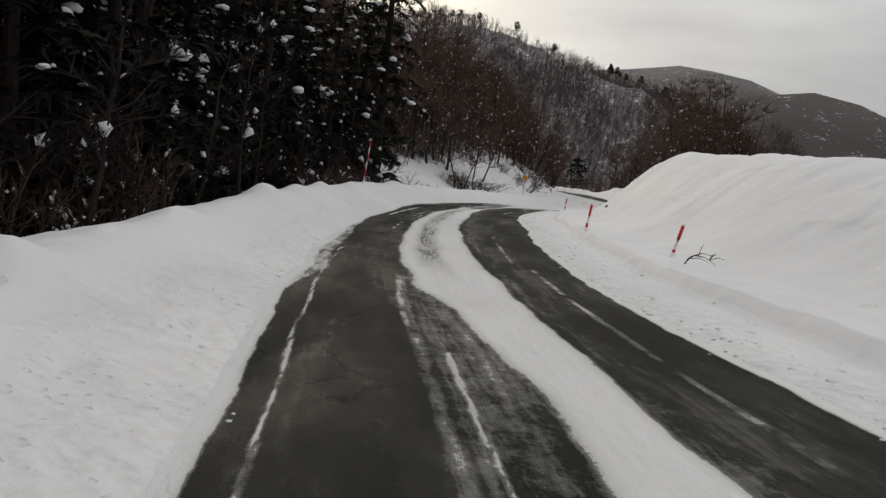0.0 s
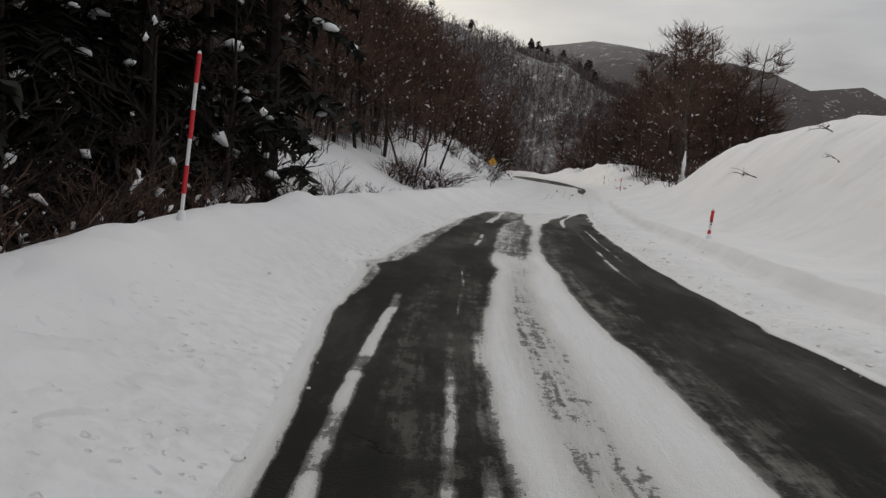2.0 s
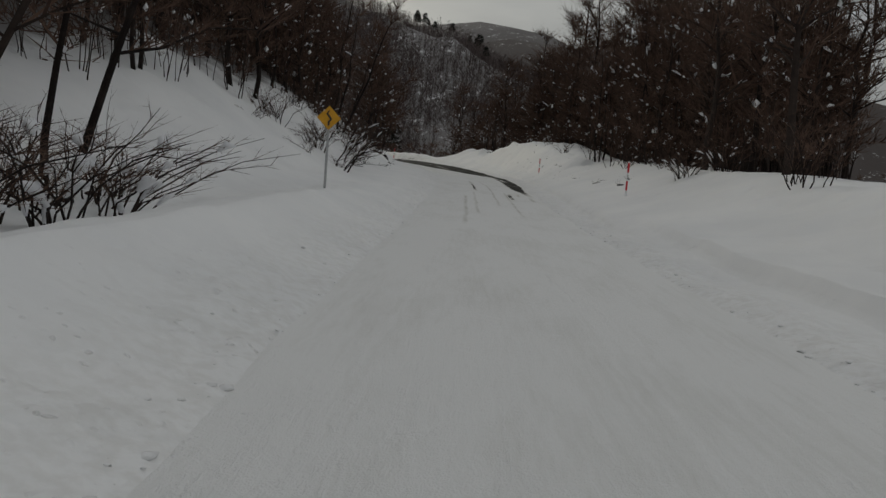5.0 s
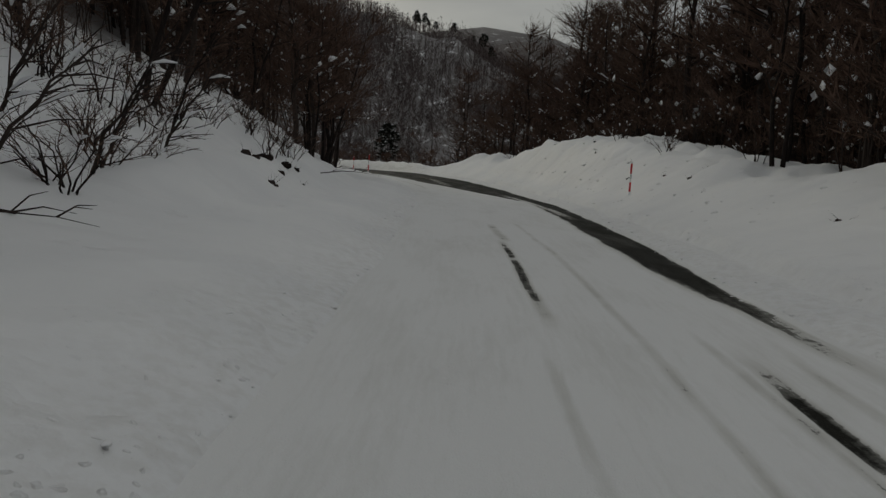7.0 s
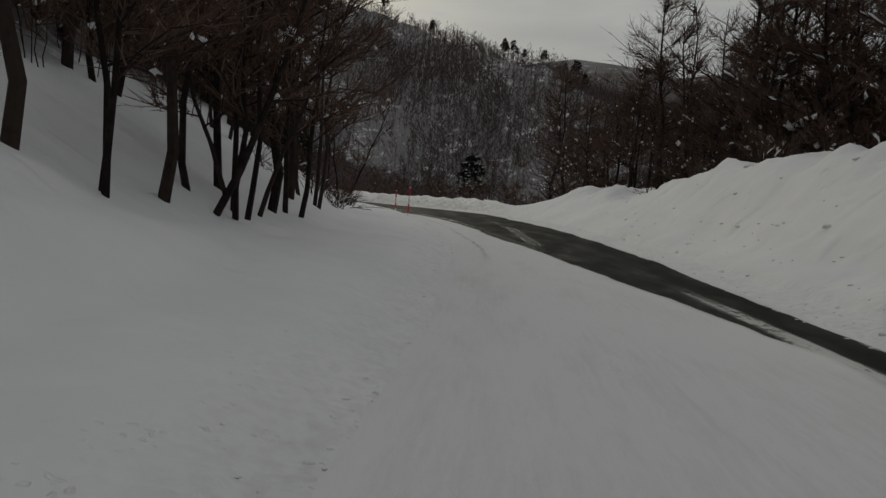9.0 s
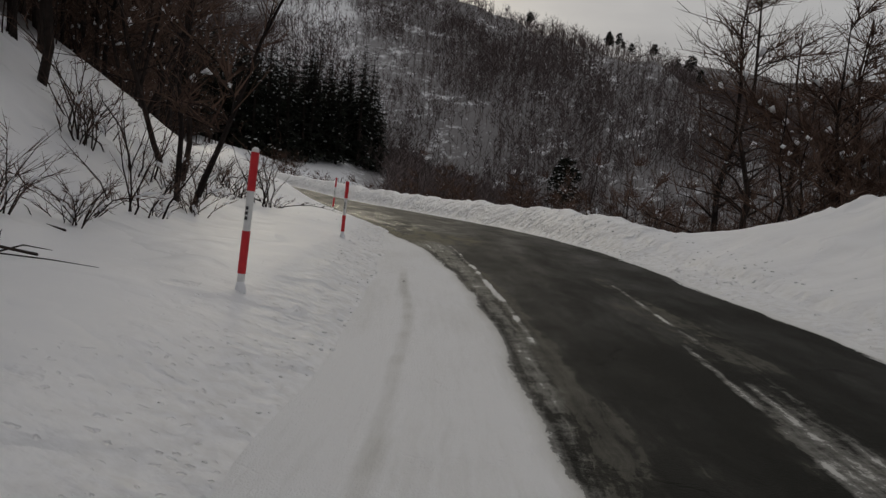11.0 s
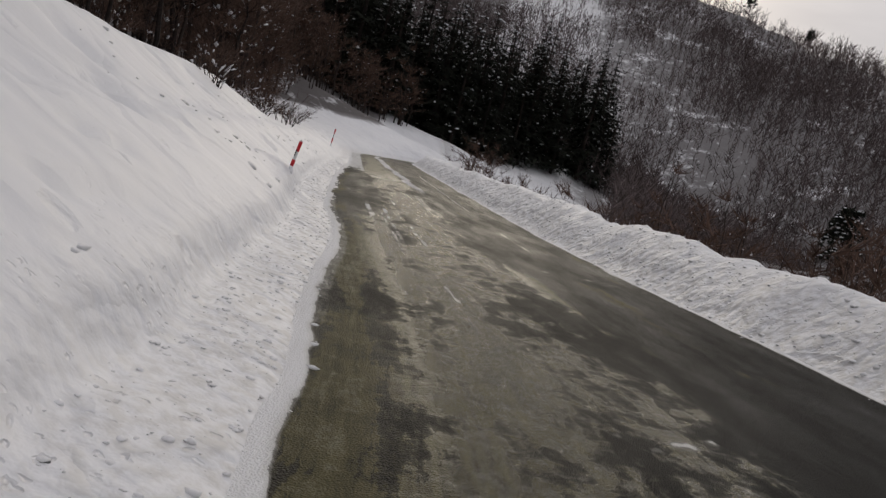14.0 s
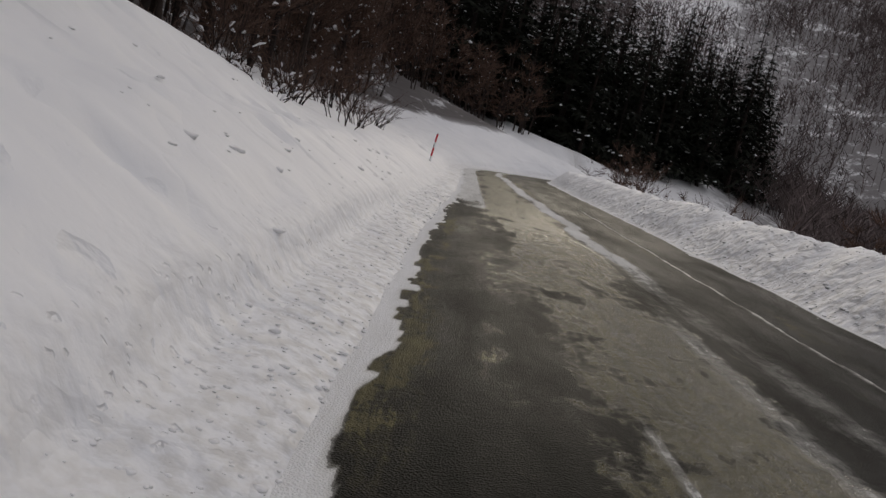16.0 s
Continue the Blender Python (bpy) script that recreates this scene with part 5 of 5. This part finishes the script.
# ---- shrubs and saplings in the snow ----
def shrub(seed, height, stems, label, arch=0.4, lean=(0, 0), snow_lumps=4, heavy=1.0):
    r = random.Random(seed)
    wood_part, fine_part, snow = Shape(), Shape(), Shape()
    for _ in range(stems):
        az = r.uniform(0, 6.28)
        out = Vector((math.cos(az) + lean[0], math.sin(az) + lean[1], 0)) * height * arch * r.uniform(0.5, 1.2)
        up = height * r.uniform(0.55, 1.0)
        root = Vector((r.uniform(-0.25, 0.25), r.uniform(-0.25, 0.25), -0.25))
        pts = [root]
        for k in range(1, 5):
            f = k / 4
            pts.append(root + out * f**1.4 + Vector((0, 0, up * (f - 0.42 * arch * f**2.4))) + Vector((r.uniform(-1, 1), r.uniform(-1, 1), r.uniform(-1, 1))) * 0.035 * height)
        w = 0.011 + 0.005 * height * r.uniform(0.5, 1.0)
        wood_part.tube(pts, [w, w * 0.8, w * 0.6, w * 0.4, w * 0.15], 4, False)
        for _ in range(9):
            k = r.randint(1, 3)
            a = pts[k].lerp(pts[k + 1], r.random())
            b = a + ((pts[k + 1] - pts[k]).normalized() * 0.8 + Vector((r.uniform(-1, 1), r.uniform(-1, 1), r.uniform(-0.5, 0.8))) * 0.7) * height * r.uniform(0.1, 0.28)
            fine_part.sliver(a, b, 0.007)
            c = a.lerp(b, 0.55)
            fine_part.sliver(c, c + Vector((r.uniform(-1, 1), r.uniform(-1, 1), r.uniform(-0.5, 0.8))) * height * 0.1, 0.004)
        if snow_lumps and r.random() < 0.6:
            k = r.randint(1, 3)
            c, e = pts[k], pts[k].lerp(pts[k + 1], r.uniform(0.3, 0.9))
            g = r.uniform(0.02, 0.05) * heavy
            snow.tube([c, c.lerp(e, 0.5) + Vector((0, 0, g * 0.8)), e], [g * 0.4, g, g * 0.3], 5)
    ob = tagged(new("shrub", wood_part.mesh("shrub", BARK)), label, "shrub")
    tagged(part("crown", fine_part, TWIG, ob, "fine bare twigs"), kind="stuff")
    if snow.v:
        tagged(part("snow", snow, CLUMP, ob, "snow caught on the twigs", True), kind="stuff")
    return ob


def sapling(seed, length, lean, label):
    """A bare young tree bowed towards the road, its forked twigs on a thin stem."""
    r = random.Random(seed)
    side = Vector((math.cos(0.25), -math.sin(0.25), 0))
    pts = [Vector((0, 0, -0.15))]
    for i in range(1, 8):
        k = i / 7
        pts.append(side * lean * length * k**1.15 + Vector((r.uniform(-0.05, 0.05), r.uniform(-0.05, 0.05), length * (0.92 * k - 0.12 * k * k))))
    stem, twigs, snow = Shape(), Shape(), Shape()
    stem.tube(pts, [0.034 * (1 - 0.8 * i / 7) for i in range(8)], 6)
    for _ in range(11):
        i = r.randint(1, 6)
        a = pts[i].lerp(pts[i - 1], r.random())
        way = (side * r.uniform(0.3, 1.2) + Vector((r.uniform(-0.5, 0.5), r.uniform(-0.6, 0.6), r.uniform(-0.1, 0.7)))).normalized()
        b = a + way * length * r.uniform(0.18, 0.42)
        mid = a.lerp(b, 0.5) + Vector((0, 0, 0.05))
        stem.tube([a, mid, b], [0.013, 0.010, 0.004], 5)
        for _ in range(3):
            c = a.lerp(b, r.uniform(0.3, 0.95))
            twigs.sliver(c, c + (way + Vector((r.uniform(-1, 1), r.uniform(-1, 1), r.uniform(-0.4, 0.8))) * 0.8) * length * r.uniform(0.06, 0.14), 0.006)
        if r.random() < 0.25:
            snow.tube([a, a.lerp(mid, 0.5) + Vector((0, 0, 0.03)), mid], [0.012, 0.035, 0.012], 5)
    ob = tagged(new("sapling", stem.mesh("sapling", BARK)), label, "sapling")
    tagged(part("twigs", twigs, TWIG, ob, "fine bare twigs"), kind="stuff")
    if snow.v:
        part("snow", snow, CLUMP, ob, "snow caught on the twigs", True)
    return ob


SAPLING = "thin bare sapling leaning out from the snowy slope"
for n, (s, d, length, lean) in enumerate(((87.6, -4.6, 2.3, 0.75), (88.2, -4.8, 1.7, 0.95), (89.2, -5.3, 2.2, 0.55), (90.6, -5.0, 1.9, 0.7), (92.0, -5.4, 2.6, 0.6), (93.2, -5.2, 2.0, 0.8), (94.4, -5.8, 2.6, 0.5), (95.8, -5.2, 2.3, 0.55), (97.4, -5.6, 2.6, 0.45), (91.2, -6.2, 2.4, 0.5), (99.2, -5.4, 2.2, 0.6), (101.0, -5.9, 2.6, 0.4))):
    x, y, z = spot(s, d, 0.04)
    young = sapling(600 + n, length, lean, SAPLING)
    right = at_line(s)[1]
    young.matrix_world = Matrix.Translation((x, y, z)) @ Matrix.Rotation(math.atan2(float(right[1]), float(right[0])), 4, "Z")
    tagged(young, group="saplings leaning over the bank")

bushes = [shrub(500, 1.5, 13, "bare tangled shrub poking out of the snow", 0.55), shrub(501, 1.1, 10, "low bare shrub poking out of the snow", 0.8),
          shrub(502, 2.4, 7, "leaning bare saplings on the snowy slope", 0.35, (0.4, -0.3), 0), shrub(503, 2.0, 16, "dense leafless shrub with snow on its twigs", 0.5, (0, 0), 9)]
spots = [(50, -4.4), (63, -5.4), (64.5, -6.4), (66, -5.8), (67.5, -7.4), (65.2, -8.0), (69.5, -6.0)]
spots += [(rng.uniform(86, 104), rng.uniform(-9, -5.0)) for _ in range(22)] + [(rng.uniform(103, 120), rng.uniform(-9.5, -4.8)) for _ in range(14)]
spots += [(rng.uniform(136, 158), rng.uniform(-9, -4.2)) for _ in range(16)] + [(199, -4.6), (201, -5.4)] + [(rng.uniform(207, 232), rng.uniform(-8.5, -4.6)) for _ in range(14)]
spots += [(rng.uniform(208, 240), rng.uniform(8.5, 13)) for _ in range(9)] + [(rng.uniform(62, 100), rng.uniform(7.2, 9.6)) for _ in range(12)] + [(rng.uniform(106, 148), rng.uniform(8.6, 11.5)) for _ in range(12)]
spots += [(rng.uniform(2, 52), rng.uniform(-6.5, -3.6)) for _ in range(22)] + [(rng.uniform(160, 205), rng.uniform(9, 15)) for _ in range(14)]
spots += [(96.5, -5.4), (98, -5.2), (100, -6.0), (94.5, -5.0), (108.8, -6.2), (110, -6.6), (111.5, -6.0), (148, -5.0), (149, -4.6), (150.2, -5.0), (151.5, -4.5), (157.5, -5.0), (154, -4.2), (159, -4.6), (160.5, -3.8), (161.5, -4.6), (163, -5.2), (162, -3.6)]
spots += [(rng.uniform(208, 226), rng.uniform(-5.5, -3.4)) for _ in range(10)]
spots += [(rng.uniform(64, 72), rng.uniform(-8.4, -5.6)) for _ in range(12)] + [(rng.uniform(30, 44), rng.uniform(-6.0, -4.0)) for _ in range(12)]
laden = [shrub(510, 2.6, 14, "shrub bent down under thick loads of snow", 0.75, (0.3, -0.2), 9, 2.6), shrub(511, 2.0, 12, "shrub bent down under thick loads of snow", 0.9, (0.2, -0.2), 9, 2.8)]
plant(laden, [spot(a, b, 0.02) for a, b in ((63.5, -5.0), (65, -5.6), (66.5, -5.0), (67.5, -6.0), (69, -5.4), (70.5, -6.2), (65.8, -6.8), (68.4, -7.0))], rng, "shrubs bent under snow", 0.8, 1.2)
plant(bushes, [spot(a, b, 0.02) for a, b in spots], rng, "bare shrubs in the snow", 0.75, 1.25)

# dead branch lying over the bank, and dark clods broken out of the slope
def fallen_branch(seed, length):
    r = random.Random(seed)
    t = Shape()
    bow, rise = r.uniform(-0.25, 0.25), r.uniform(0.05, 0.16)
    pts = [Vector((length * k / 6, bow * math.sin(k * 0.5) + r.uniform(-0.02, 0.02), 0.03 + rise * math.sin(k * 0.52) + r.uniform(-0.012, 0.012))) for k in range(7)]
    t.tube(pts, [0.016, 0.015, 0.013, 0.010, 0.007, 0.005, 0.002], 5)
    ob = tagged(new("fallen_branch", t.mesh("fallen_branch", BARK)), "thin dark branch lying on the snow", "branch", "fallen branches")
    for _ in range(7):
        t = Shape()
        k = r.randint(1, 5)
        a = pts[k]
        b = a + Vector((r.uniform(0.15, 0.5), r.choice((-1, 1)) * r.uniform(0.1, 0.4), r.uniform(-0.03, 0.22)))
        t.tube([a, a.lerp(b, 0.5) + Vector((0, 0, 0.05)), b], [0.009, 0.006, 0.002], 4, False)
        part("side_branch", t, BARK, ob)
    return ob


for n, (a, b, ln, turn) in enumerate(((146, -3.6, 2.6, 2.6), (148.5, -4.4, 3.2, 2.9), (144, -4.6, 2.2, 0.4), (93, -4.6, 2.4, 3.0), (91, -5.0, 2.0, 0.2), (110, -4.2, 2.0, 0.1),
                                      (91, 5.8, 1.3, 0.5), (14.2, 5.9, 0.7, 0.3), (161, -3.4, 1.8, 0.2), (41, 8.2, 0.9, 0.9), (44, 9.0, 0.7, 2.2), (37.5, 8.6, 0.6, 0.2), (46.5, 7.8, 0.8, 1.6))):
    ob = fallen_branch(600 + n, ln)
    ob.matrix_world = Matrix.Translation(spot(a, b, 0.0)) @ Matrix.Rotation(turn, 4, "Z")


def clod(seed, size):
    r = random.Random(seed)
    t = Shape()
    for _ in range(5):
        g = size * r.uniform(0.35, 0.7)
        t.blob((r.uniform(-1, 1) * size * 0.8, r.uniform(-1, 1) * size * 0.5, r.uniform(0, 0.5) * size), g, g * r.uniform(0.6, 1), g * r.uniform(0.6, 1.1), r, 2)
    for _ in range(6):
        t.sliver((r.uniform(-0.5, 0.5) * size, r.uniform(-0.5, 0.5) * size, 0), (r.uniform(-2, 2) * size, r.uniform(-2, 2) * size, r.uniform(0.6, 2.4) * size), 0.008)
    return tagged(new("earth_clod", t.mesh("earth_clod", BARK)), "dark clod of earth and roots in the snow", "clod", "clods on the slope")


for n, (a, b, g) in enumerate(((105.1, -4.85, 0.26), (106, -4.56, 0.24), (103.6, -4.9, 0.24), (104.2, -4.3, 0.18), (101.8, -4.0, 0.2), (107.2, -4.5, 0.14), (105.6, -4.0, 0.12), (88, 6.4, 0.22), (89, 6.9, 0.16), (163, -4.2, 0.22),
                               (42.2, 8.4, 0.16), (45.5, 9.4, 0.12), (39.5, 9.2, 0.14), (34, 6.9, 0.12), (52, -4.3, 0.14), (140, 8.2, 0.16), (98, 6.2, 0.15), (126, 8.6, 0.18), (106, 6.6, 0.12), (108.5, 7.1, 0.16), (110, 6.4, 0.10), (112, 7.4, 0.14), (115, 7.0, 0.12), (117.5, 7.8, 0.15), (120, 7.1, 0.10), (123, 7.9, 0.13), (109, 7.9, 0.18), (66, -6.9, 0.2), (70, -6.3, 0.16))):
    ob = clod(700 + n, g)
    ob.matrix_world = Matrix.Translation(spot(a, b, 0.08)) @ Matrix.Rotation(n * 1.7, 4, "Z") @ Matrix.Scale(0.8, 4)


# ---- lumps of snow thrown to the side by the plough ----
def thrown_snow():
    r = random.Random(33)
    t = Shape()
    lots = []
    for _ in range(3600):
        s = r.uniform(-2, 215)
        lots.append((s, float(left_edge(s)) - abs(r.gauss(0.0, 0.28)) + 0.06, 0.008 + 0.03 * r.random() ** 3) if r.random() < 0.5 else (s, float(right_edge(s)) + abs(r.gauss(0.0, 0.3)) - 0.06, 0.008 + 0.035 * r.random() ** 3))
    for _ in range(2200):
        s = r.uniform(150, 218)
        lots.append((s, float(right_edge(s)) + r.uniform(0.05, 1.6), 0.012 + 0.05 * r.random() ** 3))
    for _ in range(4200):
        s = r.uniform(150, 214)
        lots.append((s, float(left_edge(s)) - 0.9 * r.random(), 0.007 + 0.022 * r.random() ** 3))
    for _ in range(500):
        s = r.uniform(2, 62)
        lots.append((s, float(right_edge(s)) + r.uniform(0.1, 1.5), 0.015 + 0.07 * r.random() ** 3))
    for _ in range(300):
        s, d = r.uniform(158, 212), -1.3 - abs(r.gauss(0, 1.6))
        if float(fbm(s * 0.3, d * 0.5, 2, 91)) > -0.05:
            lots.append((s, d, 0.02 + 0.09 * r.random() ** 2.5))
    for _ in range(260):
        s = r.uniform(100, 150)
        lots.append((s, float(right_edge(s)) + 0.4 + abs(r.gauss(0, 2.2)), 0.03 + 0.10 * r.random() ** 2.5))
    ss, ds = np.array([q[0] for q in lots]), np.array([q[1] for q in lots])
    pts = land(ss, ds)
    for (s, d, g), q in zip(lots, pts):
        t.blob((q[0], q[1], q[2] - g * (0.45 if g > 0.04 else 0.15)), g * r.uniform(0.8, 1.7), g * r.uniform(0.8, 1.7), g * r.uniform(0.4, 0.8), r)
    ob = new("snow_lumps", t.mesh("snow_lumps", CHUNK, True))
    tagged(ob, "small lumps of ploughed snow along the road edges", "snow lumps", kind="stuff")


thrown_snow()


# ---- far woods ----
def far_wood():
    t = Shape()
    g = np.random.default_rng(21)
    xs, ys = g.uniform(-190, 230, 44000), g.uniform(285, 570, 44000)
    zs = hills(xs, ys)
    dens = 0.86 + 1.3 * fbm(xs / 30, ys / 30, 3, 55)
    ok = (zs > -6.9) & ~((xs > -60) & (xs < 15) & (ys < 345)) & (g.random(44000) < dens)
    r = random.Random(21)
    for x, y, z, k0 in zip(xs[ok], ys[ok], zs[ok], dens[ok]):
        h = r.uniform(4, 9) * (0.8 + 0.4 * min(k0, 1.0))
        a, top = Vector((x, y, z - 0.4)), Vector((x + r.uniform(-0.9, 0.9), y + r.uniform(-0.5, 0.5), z + h))
        t.sliver(a, top, 0.08)
        for _ in range(8 if k0 > 0.75 else 5):
            k = r.uniform(0.2, 0.9)
            c = a.lerp(top, k)
            az = r.uniform(0, 6.28)
            ln = h * r.uniform(0.2, 0.5) * (1.2 - k)
            t.twig(c, c + Vector((math.cos(az) * ln, math.sin(az) * ln, ln * r.uniform(0.4, 1.5))), 0.085, Vector((0.1, 1, 0.2)))
    ob = new("far_woods", t.mesh("far_woods", FAR_TREE))
    tagged(ob, "grey-brown leafless woods covering the snowy hillside", "woods", kind="stuff")


far_wood()


# ---- pines along the ridge and one below the road ----
def pine(seed, height, spread, label, lumps, low=0.15, clumps=130):
    r = random.Random(seed)
    trunk, crown, snow = Shape(), Shape(), Shape()
    trunk.tube([(0, 0, -0.6), (0.1, 0, height * 0.5), (0, 0.1, height * 0.92)], [height * 0.016, height * 0.011, 0.03], 6)
    for _ in range(clumps):
        k = r.uniform(low, 1.0)
        az, rad = r.uniform(0, 6.28), spread * (1.15 - k) ** 0.5 * r.uniform(0.3, 1.0)
        c = Vector((math.cos(az) * rad, math.sin(az) * rad, height * k))
        for _ in range(14):
            u = Vector((r.gauss(0, 1), r.gauss(0, 1), r.gauss(0, 0.6))).normalized()
            crown.twig(c, c + u * height * 0.085, height * 0.02, Vector((r.uniform(-1, 1), r.uniform(-1, 1), 0.3)))
        if r.random() < lumps:
            snow.blob(c + Vector((0, 0, 0.25)), height * 0.035, height * 0.03, height * 0.016, r)
    ob = tagged(new("pine", trunk.mesh("pine", BARK)), label, "tree")
    part("crown", crown, NEEDLE, ob, "clumped dark needles")
    if snow.v:
        tagged(part("snow", snow, CLUMP, ob, "snow on the boughs", True), kind="stuff")
    return ob


crest_kinds = [pine(800, 11, 3.2, "small dark pine on the skyline of the ridge", 0.0, 0.5, 50), pine(801, 9, 2.6, "small dark pine on the skyline of the ridge", 0.0, 0.5, 50)]
crest = []
for k in range(24):
    f = rng.uniform(0, 1)
    pts = RIDGES[0][0]
    q = pts[int(14 + f * 52)]
    x, y = q[0] + rng.uniform(-6, 6), q[1] + rng.uniform(-4, 4)
    crest.append((x, y, float(hills(np.array(x), np.array(y))) - 0.3))
plant(crest_kinds, crest, rng, "pines along the ridge", 0.6, 1.0)
below = pine(810, 14, 5.6, "dark snow-laden pine on the slope below the road", 0.7)
below.matrix_world = Matrix.Translation((60, 366, float(hills(np.array(60.0), np.array(366.0))) - 0.3))
